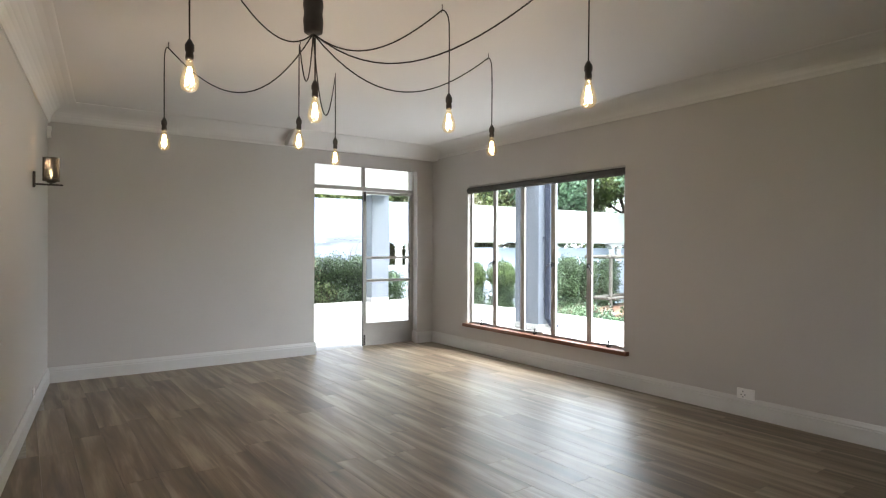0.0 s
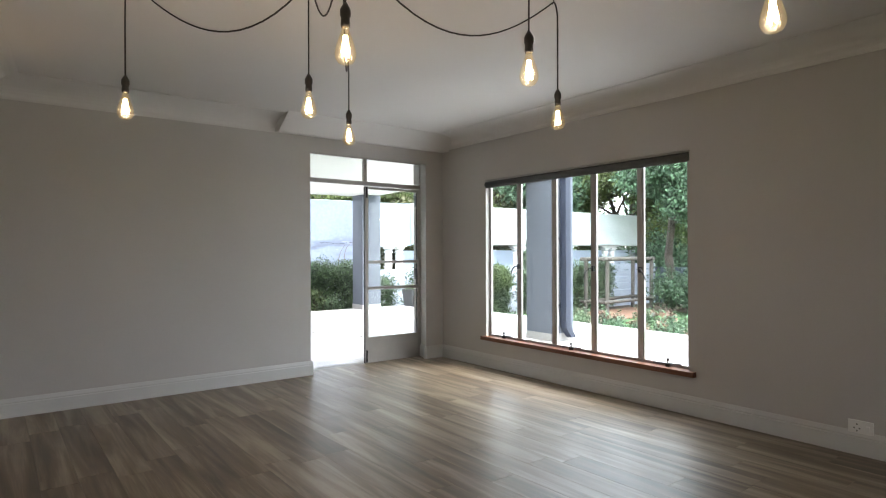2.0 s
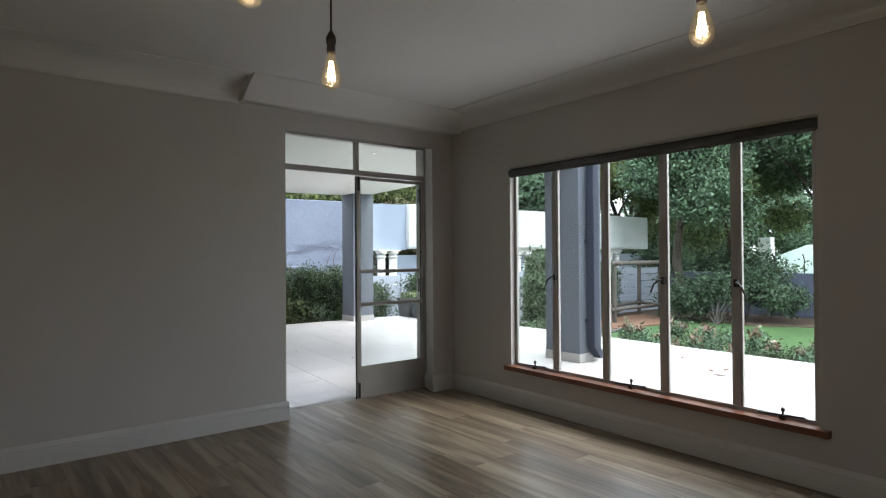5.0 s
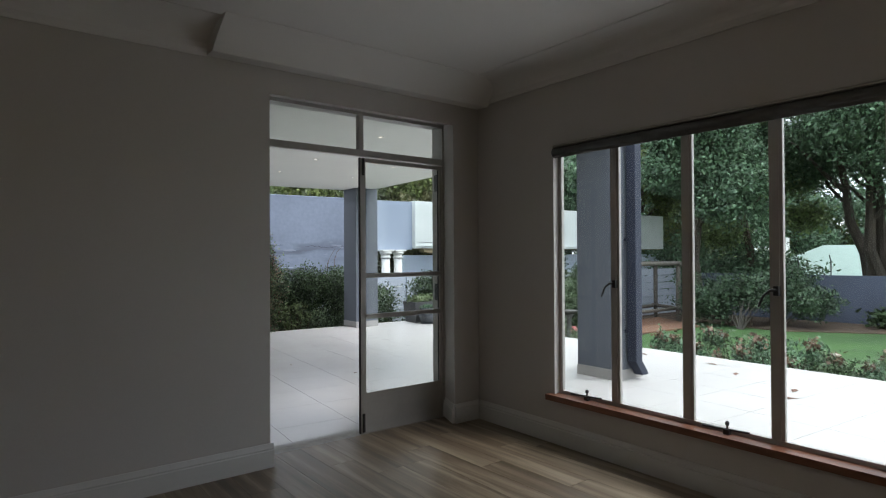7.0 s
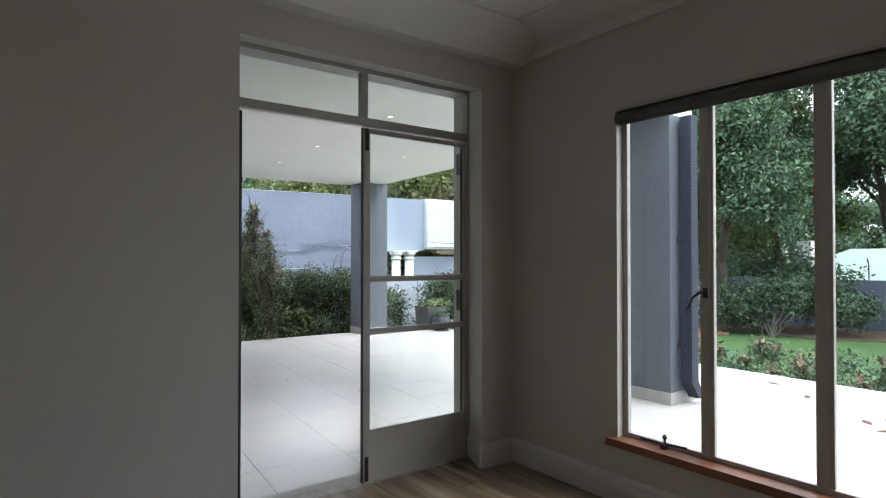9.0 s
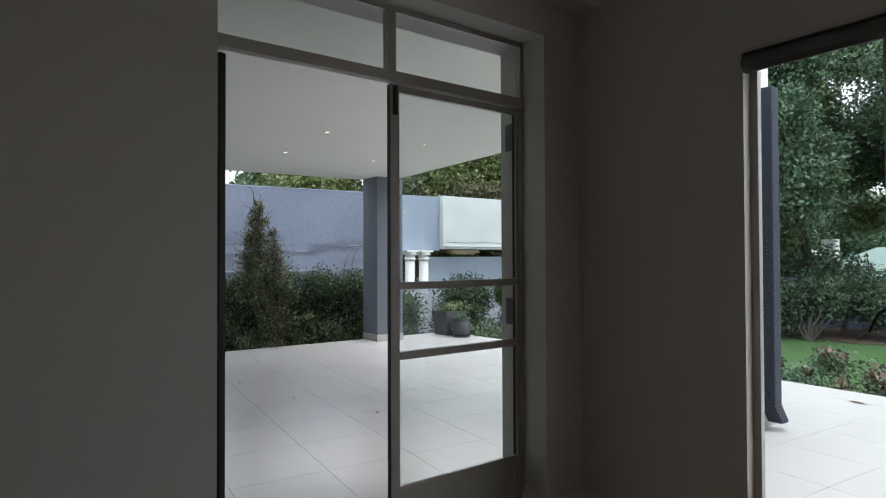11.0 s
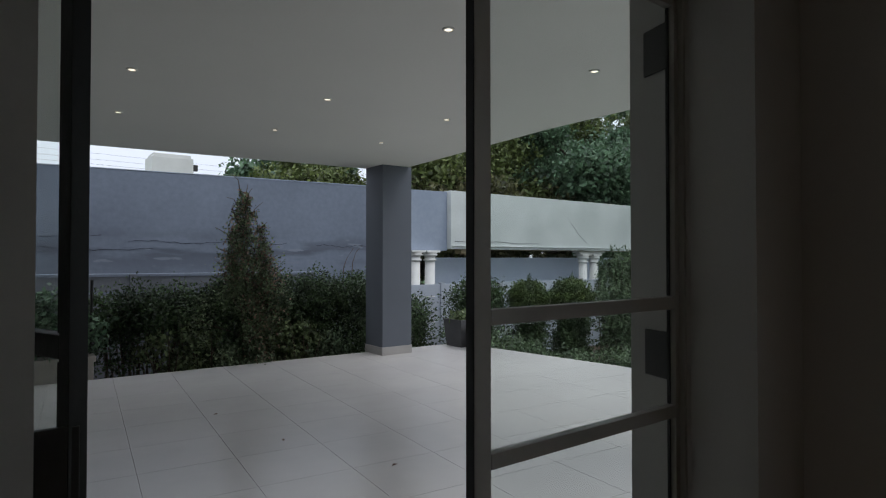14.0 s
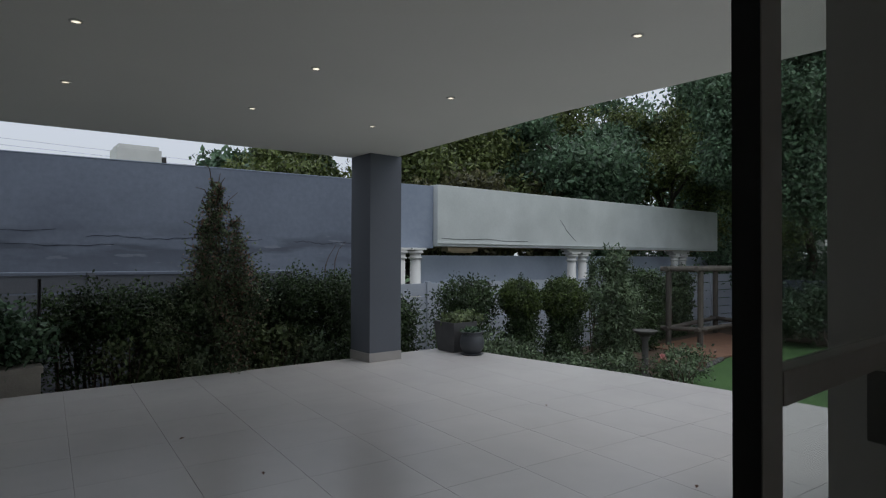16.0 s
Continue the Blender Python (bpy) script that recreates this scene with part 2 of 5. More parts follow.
EARTH = mat("red_earth", (0.13, 0.065, 0.038), 0.98, color2=(0.19, 0.10, 0.06), scale=3, fine=30, bump=0.5)
STONE = mat("grey_stone", (0.07, 0.068, 0.062), 0.9, vary=0.3, scale=6, fine=40, bump=0.5)
POT = mat("charcoal_glazed_clay", (0.045, 0.05, 0.058), 0.5, vary=0.2, scale=6, bump=0.1)
CUBEPOT = mat("charcoal_concrete", (0.07, 0.07, 0.073), 0.8, vary=0.2, scale=5, bump=0.2)
BOXPOT = mat("pale_concrete_planter", (0.36, 0.33, 0.29), 0.85, vary=0.15, scale=4, bump=0.3)
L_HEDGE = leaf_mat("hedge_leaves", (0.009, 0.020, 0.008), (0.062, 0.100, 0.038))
L_TREE = leaf_mat("tree_leaves", (0.048, 0.092, 0.054), (0.120, 0.190, 0.108))
L_FRESH = leaf_mat("fresh_tree_leaves", (0.075, 0.115, 0.042), (0.18, 0.235, 0.09))
L_OLIVE = leaf_mat("olive_leaves", (0.055, 0.078, 0.024), (0.145, 0.175, 0.055))
L_RUST = leaf_mat("brownish_leaves", (0.048, 0.050, 0.022), (0.105, 0.100, 0.042))
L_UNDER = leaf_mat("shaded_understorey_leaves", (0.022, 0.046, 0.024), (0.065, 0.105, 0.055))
L_LIGHT = leaf_mat("yellow_green_leaves", (0.035, 0.055, 0.020), (0.15, 0.19, 0.085))
L_RED = leaf_mat("reddish_leaves", (0.10, 0.066, 0.042), (0.23, 0.15, 0.11))
L_GREY = leaf_mat("grey_green_leaves", (0.055, 0.085, 0.045), (0.12, 0.165, 0.09))
L_BALL = leaf_mat("topiary_leaves", (0.014, 0.030, 0.008), (0.085, 0.125, 0.028))
L_YOUNG = leaf_mat("young_tree_leaves", (0.045, 0.068, 0.030), (0.15, 0.19, 0.10))
DEADLEAF = mat("dead_leaf", (0.12, 0.06, 0.04), 0.9, vary=0.4, scale=30)
PINK = mat("pink_petals", (0.65, 0.25, 0.25), 0.6, vary=0.2, scale=20, bump=0)
CREAM = mat("cream_petals", (0.75, 0.72, 0.62), 0.6, vary=0.1, scale=20, bump=0)
ROOFG = mat("pale_green_roof", (0.22, 0.30, 0.26), 0.6, vary=0.08, scale=2)
FARW = mat("far_white_wall", (0.62, 0.62, 0.60), 0.8, vary=0.06, scale=2)
FARDARK = mat("far_dark_glass", (0.03, 0.035, 0.04), 0.2, vary=0.2, scale=4)


# ---- mesh tools ----
def put(name, bm, material, parent=None, label="", smooth=False):
    me = bpy.data.meshes.new(name)
    bm.normal_update()
    bm.to_mesh(me)
    bm.free()
    me.materials.append(material)
    if smooth:
        me.polygons.foreach_set("use_smooth", [True] * len(me.polygons))
    ob = new(name, me)
    ob.parent = parent
    return tagged(ob, label)


def part(name, bm, material, parent, label="", smooth=False):
    return put(name, bm, material, parent, label, smooth)


def thing(name, at, label, category, group="", kind=""):
    ob = new(name)
    ob.matrix_world = at if isinstance(at, Matrix) else pose(*at)
    return tagged(ob, label, category, group, kind)


def box(bm, x0, x1, y0, y1, z0, z1, bevel=0.0, m=None):
    vs = bmesh.ops.create_cube(bm, size=1.0)["verts"]
    for v in vs:
        v.co = Vector(((x0 + x1) / 2 + v.co.x * (x1 - x0), (y0 + y1) / 2 + v.co.y * (y1 - y0), (z0 + z1) / 2 + v.co.z * (z1 - z0)))
    if bevel:
        es = list({e for v in vs for e in v.link_edges})
        vs = bmesh.ops.bevel(bm, geom=es, offset=bevel, segments=2, affect="EDGES", profile=0.7)["verts"]
    if m is not None:
        bmesh.ops.transform(bm, matrix=m, verts=list({v for v in vs}))
    return bm


def B(*a, **k):
    return box(bmesh.new(), *a, **k)


def prism(points, z0, z1, bm=None):
    """An upright block over a plan polygon (counter-clockwise)."""
    bm = bm or bmesh.new()
    lo, hi = [bm.verts.new((x, y, z0)) for x, y in points], [bm.verts.new((x, y, z1)) for x, y in points]
    bm.faces.new(hi)
    bm.faces.new(lo[::-1])
    for i in range(len(points)):
        j = (i + 1) % len(points)
        bm.faces.new((lo[i], lo[j], hi[j], hi[i]))
    return bm


def lathe(profile, seg=16, bm=None, at=(0, 0, 0)):
    bm = bm or bmesh.new()
    rings = []
    for r, z in profile:
        rings.append([bm.verts.new((at[0] + r * math.cos(2 * math.pi * i / seg), at[1] + r * math.sin(2 * math.pi * i / seg), at[2] + z)) for i in range(seg)])
    for a, b in zip(rings, rings[1:]):
        for i in range(seg):
            j = (i + 1) % seg
            bm.faces.new((a[i], a[j], b[j], b[i]))
    bm.faces.new(rings[0][::-1])
    bm.faces.new(rings[-1])
    return bm


def tube(points, radii, seg=8, bm=None):
    """A tapered tube along a line of points."""
    bm = bm or bmesh.new()
    pts = [Vector(p) for p in points]
    if not hasattr(radii, "__len__"):
        radii = [radii] * len(pts)
    rings = []
    side = None
    for i, p in enumerate(pts):
        d = (pts[min(i + 1, len(pts) - 1)] - pts[max(i - 1, 0)]).normalized()
        if side is None:
            side = d.orthogonal().normalized()
        side = (side - d * side.dot(d)).normalized()
        up = d.cross(side)
        rings.append([bm.verts.new(p + radii[i] * (side * math.cos(2 * math.pi * k / seg) + up * math.sin(2 * math.pi * k / seg))) for k in range(seg)])
    for a, b in zip(rings, rings[1:]):
        for i in range(seg):
            j = (i + 1) % seg
            bm.faces.new((a[i], a[j], b[j], b[i]))
    bm.faces.new(rings[0][::-1])
    bm.faces.new(rings[-1])
    return bm


def extrude_profile(profile, length):
    """A moulding along +x from 0: the profile is in (y, z)."""
    bm = bmesh.new()
    a, b = [bm.verts.new((0, y, z)) for y, z in profile], [bm.verts.new((length, y, z)) for y, z in profile]
    bm.faces.new(a[::-1])
    bm.faces.new(b)
    for i in range(len(profile)):
        j = (i + 1) % len(profile)
        bm.faces.new((a[i], a[j], b[j], b[i]))
    bmesh.ops.recalc_face_normals(bm, faces=bm.faces[:])
    return bm


rng = np.random.default_rng(5)


def leaves(name, blobs, count, size, material, parent, flat=0.35, depth=0.55, label="", long=1.9, rough=1.0):
    """Many small leaves spread through uneven clumps. blobs: (x, y, z, rx, ry, rz)."""
    blobs = np.array(blobs, float)
    w = blobs[:, 3] * blobs[:, 4] + blobs[:, 4] * blobs[:, 5] + blobs[:, 3] * blobs[:, 5]
    pick = rng.choice(len(blobs), count, p=w / w.sum())
    d = rng.normal(size=(count, 3))
    d /= np.linalg.norm(d, axis=1)[:, None]
    lump = 1 + rough * (0.16 * np.sin(d[:, 0] * 7 + pick) + 0.14 * np.sin(d[:, 1] * 9 + 2 * pick) + 0.12 * np.sin(d[:, 2] * 11 + 3 * pick))
    r = (1 - depth * rng.random(count) ** 1.6) * lump * (1 + 0.12 * rough * rng.normal(size=count))
    c = blobs[pick, :3] + d * blobs[pick, 3:6] * r[:, None]
    u = rng.normal(size=(count, 3))
    u[:, 2] -= 0.3
    u /= np.linalg.norm(u, axis=1)[:, None]
    nrm = d + rng.normal(size=(count, 3)) * 0.8
    nrm[:, 2] += flat
    v = np.cross(nrm, u)
    v /= np.linalg.norm(v, axis=1)[:, None] + 1e-9
    s = size * (0.6 + 0.8 * rng.random(count))[:, None]
    quad = np.stack((c - u * s * long / 2, c + v * s / 2, c + u * s * long / 2, c - v * s / 2), 1).reshape(-1, 3)
    me = bpy.data.meshes.new(name)
    me.vertices.add(count * 4)
    me.vertices.foreach_set("co", quad.ravel())
    me.loops.add(count * 4)
    me.loops.foreach_set("vertex_index", np.arange(count * 4))
    me.polygons.add(count)
    me.polygons.foreach_set("loop_start", np.arange(0, count * 4, 4))
    me.update()
    me.materials.append(material)
    ob = new(name, me)
    ob.parent = parent
    return tagged(ob, label)


def wander(a, b, steps, amount):
    a, b = Vector(a), Vector(b)
    out = []
    for i in range(steps + 1):
        t = i / steps
        p = a.lerp(b, t)
        if 0 < i:
            p += Vector(rng.normal(size=3)) * amount * math.sin(math.pi * min(t, 0.8))
        out.append(p)
    return out


# ---- the room ----
GROUND = -1.10
TERR = -0.11
CEILZ = 2.69
WX, DY = 4.59, 7.15


def left_x(y):
    return 0.07 - 0.105 * (7.15 - y)


def turned(ob):
    """Turns what is built on the window wall by the wall's small skew about the corner of the room."""
    ob.matrix_world = Matrix.Translation((4.59, 7.15, 0)) @ Euler((0, 0, radians(-0.9))).to_matrix().to_4x4() @ Matrix.Translation((-4.59, -7.15, 0)) @ ob.matrix_world
    return ob


def structure(ob, label=""):
    return tagged(ob, label, "", "", "structure")


structure(put("ground", prism([(-900, -900), (900, -900), (900, 900), (-900, 900)], GROUND - 1, GROUND), GRASS), "flat green lawn and land")
structure(put("house_slab", prism([(left_x(-3) - 0.3, -3.3), (4.676, -3.3), (4.676, 7.5), (left_x(7.5) - 0.3, 7.5)], GROUND, -0.012), GROUT), "concrete floor slab under the room")

# left wall, slightly out of square
def west_piece(y0, y1, z0, z1, bm):
    return prism([(left_x(y0) - 0.25, y0), (left_x(y0), y0), (left_x(y1), y1), (left_x(y1) - 0.25, y1)], z0, z1, bm)


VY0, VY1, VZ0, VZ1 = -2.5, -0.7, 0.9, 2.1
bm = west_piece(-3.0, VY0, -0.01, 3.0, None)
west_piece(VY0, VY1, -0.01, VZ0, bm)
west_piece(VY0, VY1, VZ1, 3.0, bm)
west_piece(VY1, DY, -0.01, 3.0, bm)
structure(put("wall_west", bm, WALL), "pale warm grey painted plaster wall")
# unseen window added in the same wall to brighten the near end of the room
back = thing("window_2", (0, 0, 0), "unseen steel-framed window added to brighten the near end of the room", "window", kind="structure")
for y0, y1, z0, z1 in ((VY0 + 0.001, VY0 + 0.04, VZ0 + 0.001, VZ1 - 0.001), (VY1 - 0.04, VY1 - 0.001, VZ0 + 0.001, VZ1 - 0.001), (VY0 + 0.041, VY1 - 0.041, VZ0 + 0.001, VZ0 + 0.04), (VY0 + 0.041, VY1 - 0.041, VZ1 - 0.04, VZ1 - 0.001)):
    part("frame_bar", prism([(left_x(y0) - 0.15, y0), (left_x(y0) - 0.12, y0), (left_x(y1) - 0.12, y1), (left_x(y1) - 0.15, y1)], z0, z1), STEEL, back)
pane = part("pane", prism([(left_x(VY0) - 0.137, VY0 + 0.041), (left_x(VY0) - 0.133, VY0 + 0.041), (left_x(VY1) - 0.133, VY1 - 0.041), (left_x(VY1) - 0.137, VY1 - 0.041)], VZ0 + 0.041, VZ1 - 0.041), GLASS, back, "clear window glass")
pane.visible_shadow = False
structure(put("wall_south", prism([(left_x(-3) - 0.25, -3.25), (4.676, -3.25), (4.676, -3.0), (left_x(-3) - 0.25, -3.0)], -0.01, 3.0), WALL), "pale warm grey painted plaster wall")
# door wall with its opening
DX0, DX1, DTOP, YO = 2.812, 4.42, 2.43, 7.62
bm = prism([(left_x(DY) - 0.25, DY), (DX0, DY), (DX0, YO), (left_x(DY) - 0.25, YO)], -0.011, 3.0)
prism([(4.33, DY), (4.676, DY), (4.676, YO), (4.475, YO), (DX1, 7.44), (DX1, 7.38)], -0.011, 3.0, bm)
lp = [(7.15, 2.378), (7.38, DTOP), (7.44, DTOP), (YO, 2.44), (YO, 3.0), (7.15, 3.0)]
for x0, x1 in ((DX0, 4.33), (4.33, 4.47)):
    q = lp
    a_, b_ = [bm.verts.new((x0, y, z)) for y, z in q], [bm.verts.new((x1, y + 0.001 * (x1 > 4.35), z)) for y, z in q]
    bm.faces.new(a_)
    bm.faces.new(b_[::-1])
    for i in range(len(q)):
        j = (i + 1) % len(q)
        bm.faces.new((a_[j], a_[i], b_[i], b_[j]))
prism([(DX0, 7.44), (4.475, 7.44), (4.475, YO), (DX0, YO)], -1.1, -0.065, bm)
bmesh.ops.recalc_face_normals(bm, faces=bm.faces[:])
structure(put("wall_north", bm, WALL), "pale grey painted plaster wall with glazed door opening")
# window wall
WY0, WY1, WZ0, WZ1 = 3.855, 6.325, 0.305, 2.12
bm = B(WX, 4.676, -3.0, WY0, -0.01, 3.0)
box(bm, WX, 4.676, WY1, 7.149, -0.01, 3.0)
box(bm, WX, 4.676, WY0, WY1, -0.01, WZ0)
box(bm, WX, 4.676, WY0, WY1, WZ1, 3.0)
turned(structure(put("wall_east", bm, WALL), "pale grey painted plaster wall with wide window"))
structure(put("ceiling", prism([(left_x(-3), -3), (4.6, -3), (4.6, 7.16), (left_x(7.16), 7.16)], CEILZ, 2.85), CEIL), "smooth off-white painted ceiling")
structure(put("flat_roof", prism([(-1.6, -3.3), (4.80, -3.3), (4.80, 7.64), (-1.6, 7.64)], 3.0, 3.2), SOFFIT), "flat roof over the room")

# Unseen block, added to keep southern sky light out of the window.
structure(put("sky_block_south", prism([(4.3, -9.0), (12.0, -9.0), (12.0, -3.35), (4.3, -3.35)], GROUND, 5.6), SOFFIT), "unseen plain pale block added to cut sky light from the south")

# coved cornices
def cove(run, drop):
    pr = [(0, 0), (0, -drop), (-0.012, -drop), (-0.018, -drop + 0.012)]
    for i in range(9):
        a = math.pi / 2 * i / 8
        pr.append((-0.02 - (run - 0.03) * (1 - math.cos(a)), -drop + 0.014 + (drop - 0.02) * math.sin(a)))
    return pr + [(-run, -0.004), (-run, 0)]


def moulding(name, p0, p1, profile, z, material, label):
    a, b = Vector((*p0, z)), Vector((*p1, z))
    d = b - a
    ob = put(name, extrude_profile(profile, d.length), material, None, label)
    ob.matrix_world = Matrix.Translation(a) @ Euler((0, 0, math.atan2(d.y, d.x))).to_matrix().to_4x4()
    return structure(ob, label)


CL = "off-white curved plaster cornice"
turned(moulding("cornice", (WX, 7.15), (WX, -3), cove(0.30, 0.13), CEILZ, CEIL, CL))
moulding("cornice", (left_x(-3), -3), (left_x(DY), DY), cove(0.24, 0.17), CEILZ, CEIL, CL)
moulding("cornice", (left_x(DY), DY), (2.42, DY), cove(0.30, 0.155), CEILZ, CEIL, CL)
# the boxed section over the door
pr = [(0, 0), (0, -0.148), (-0.12, -0.152)]
for i in range(1, 7):
    a = i / 6
    pr.append((-0.12 - 0.24 * a, -0.152 + 0.148 * a ** 0.85))
moulding("cornice", (2.42, DY), (WX, DY), pr + [(-0.36, 0)], CEILZ, CEIL, "boxed off-white cornice with a sharp lower edge")

# skirtings
SK = [(0, 0), (-0.020, 0), (-0.020, 0.105), (-0.015, 0.112), (-0.017, 0.120), (-0.011, 0.135), (-0.006, 0.150), (0, 0.150)]
SL = "white painted moulded skirting board"
moulding("baseboard", (left_x(-3), -3), (left_x(DY), DY), SK, 0, TRIM, SL)
moulding("baseboard", (left_x(DY), DY), (DX0 + 0.019, DY), SK, 0, TRIM, SL)
moulding("baseboard", (DX0, DY + 0.001), (DX0, 7.355), SK, 0, TRIM, SL)
moulding("baseboard", (4.33, DY), (WX, DY), SK, 0, TRIM, SL)
turned(moulding("baseboard", (WX, DY), (WX, -3), SK, 0, TRIM, SL))
moulding("baseboard", (4.418, 7.375), (4.33, DY), SK, 0, TRIM, SL)
moulding("baseboard", (WX, -3), (left_x(-3), -3), SK, 0, TRIM, SL)

# ---- window ----
win = thing("window_1", (4.662, 0, 0), "white steel-framed window of five tall panes with grey roller blind above", "window", kind="structure")
turned(win)
bm = B(-0.02, 0.006, WY0, WY0 + 0.03, WZ0 + 0.04, WZ1)
box(bm, -0.02, 0.006, WY1 - 0.03, WY1, WZ0 + 0.04, WZ1)
box(bm, -0.02, 0.006, WY0 + 0.03, WY1 - 0.03, WZ1 - 0.03, WZ1)
box(bm, -0.02, 0.006, WY0 + 0.03, WY1 - 0.03, WZ0 + 0.04, WZ0 + 0.065)
part("window_frame", bm, STEEL, win, "white painted steel frame")
MULLS = [4.33, 4.84, 5.335, 5.84]
for y in MULLS:
    bm = B(-0.018, 0.006, y - 0.028, y + 0.028, WZ0 + 0.066, WZ1 - 0.031, 0.003)
    box(bm, -0.024, -0.0185, y - 0.010, y + 0.012, WZ0 + 0.07, WZ1 - 0.035)
    part("mullion", bm, STEEL, win)
edges = [WY0 + 0.03] + MULLS + [WY1 - 0.03]
for i in range(5):
    a, b = edges[i] + (0.029 if i else 0), edges[i + 1] - (0.029 if i < 4 else 0)
    sash = part("sash", B(-0.012, 0.005, a + 0.001, a + 0.014, WZ0 + 0.067, WZ1 - 0.031), STEEL, win)
    pane = part("pane", B(-0.002, 0.002, a + 0.002, b - 0.002, WZ0 + 0.0665, WZ1 - 0.031), GLASS, win, "clear window glass")
    pane.visible_shadow = False
part("window_sill", prism([(-0.122, WY0 - 0.06), (-0.073, WY0 - 0.06), (-0.073, WY0 + 0.001), (-0.02, WY0 + 0.001), (-0.02, WY1 - 0.001), (-0.073, WY1 - 0.001), (-0.073, WY1 + 0.045), (-0.122, WY1 + 0.045)], WZ0 + 0.002, WZ0 + 0.042), SILLW, win, "red-brown varnished wooden sill")
for y in (5.84, 4.84, 4.33):
    hd = part("handle", B(-0.045, -0.02, y - 0.014, y + 0.014, 1.12, 1.17, 0.004), HANDLE, win, "black iron fastener")
    bm = tube([(-0.042, y, 1.15), (-0.062, y + (0.02 if y > 4.4 else -0.02), 1.148), (-0.072, y + (0.05 if y > 4.4 else -0.05), 1.12), (-0.072, y + (0.075 if y > 4.4 else -0.08), 1.06)], [0.008, 0.008, 0.007, 0.006])
    part("lever", bm, HANDLE, hd)
for y in (6.06, 5.10, 4.06):
    bm = tube([(-0.045, y - 0.12, WZ0 + 0.075), (-0.045, y + 0.14, WZ0 + 0.062)], 0.006)
    box(bm, -0.06, -0.03, y - 0.015, y + 0.015, WZ0 + 0.043, WZ0 + 0.07)
    lathe([(0.006, 0), (0.006, 0.02), (0.012, 0.028), (0.012, 0.04), (0.004, 0.048)], 8, bm, (-0.045, y, WZ0 + 0.068))
    part("window_stay", bm, HANDLE, win, "black iron stay")

blind = thing("roller_blind", (4.60, -0.02, 0), "dark grey rolled-up blind at the head of the window", "blind")
turned(blind)
part("roll", tube([(0.0, 3.865, 2.065), (0.0, 6.34, 2.065)], 0.036, 16), BLIND, blind, smooth=True)
part("headrail", B(-0.03, 0.035, 3.862, 6.345, 2.102, 2.112), STEEL, blind, "slim pale rail")
part("hem_bar", B(-0.036, -0.030, 3.87, 6.31, 2.02, 2.04), BLIND, blind)

# ---- doors ----
fr = thing("door_frame", (0, 7.41, 0), "white steel door frame with a two-pane transom light", "door frame", kind="structure")
bm = B(DX0 - 0.01, 2.856, -0.018, 0.02, -0.01, DTOP)
box(bm, DX1 - 0.012, DX1 + 0.004, -0.018, 0.02, -0.05, DTOP)
box(bm, 2.857, DX1 - 0.012, -0.02, 0.02, DTOP - 0.025, DTOP)
part("jambs", bm, STEEL, fr)
bm = B(2.857, DX1 - 0.012, -0.024, 0.02, 2.092, 2.140, 0.003)
part("transom_bar", bm, STEEL, fr)
part("glazing_bar", B(3.602, 3.646, -0.02, 0.02, 2.141, DTOP - 0.026, 0.003), STEEL, fr)
for a, b in ((2.857, 3.601), (3.647, DX1 - 0.013)):
    pane = part("pane", B(a, b, -0.002, 0.002, 2.141, DTOP - 0.026), GLASS, fr, "clear transom glass")
    pane.visible_shadow = False
part("threshold", B(DX0 + 0.001, 4.413, -0.054, 0.207, -0.064, -0.03, 0.003), PLINTH, fr, "pale tiled threshold")


def leaf(name, at, turn, width, side, label, steel=None, slim=0.045):
    """A steel door leaf: it runs along +x from its hinge, side -1 mirrors it. slim: the width of the stile at the hinges."""
    d = thing(name, pose(*at, 0, 0, turn), label, "door", kind="structure")
    w, steel = width, steel or STEEL
    def bx(x0, x1, *r, **k):
        return B(min(side * x0, side * x1), max(side * x0, side * x1), *r, **k)
    part("stile", bx(0, slim, -0.013, 0.013, -0.028, 2.085, bevel=0.002), steel, d)
    part("stile", bx(w - 0.046, w, -0.013, 0.0125, -0.028, 2.085, bevel=0.002), steel, d)
    part("top_rail", bx(slim + 0.001, w - 0.047, -0.011, 0.012, 2.055, 2.085), steel, d)
    part("rail", bx(slim + 0.001, w - 0.047, -0.014, 0.012, 1.168, 1.203, bevel=0.003), steel, d)
    part("rail", bx(slim + 0.001, w - 0.047, -0.014, 0.012, 0.855, 0.89, bevel=0.003), steel, d)
    part("kick_panel", bx(slim + 0.001, w - 0.047, -0.009, 0.009, -0.028, 0.29), steel, d)
    for z0, z1 in ((1.206, 2.054), (0.891, 1.164), (0.291, 0.854)):
        pane = part("pane", bx(slim + 0.001, w - 0.047, -0.002, 0.002, z0, z1), GLASS, d, "clear door glass")
        pane.visible_shadow = False
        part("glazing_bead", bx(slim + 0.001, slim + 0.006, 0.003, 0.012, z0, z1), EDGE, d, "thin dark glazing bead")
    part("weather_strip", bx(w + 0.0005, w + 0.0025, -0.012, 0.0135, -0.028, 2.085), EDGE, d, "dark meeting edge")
    part("shoot_bolt", bx(w - 0.030, w - 0.012, -0.025, -0.014, 1.95, 2.08), BLACK, d)
    part("shoot_bolt", bx(w - 0.030, w - 0.012, -0.025, -0.014, 0.0, 0.14), BLACK, d)
    return d


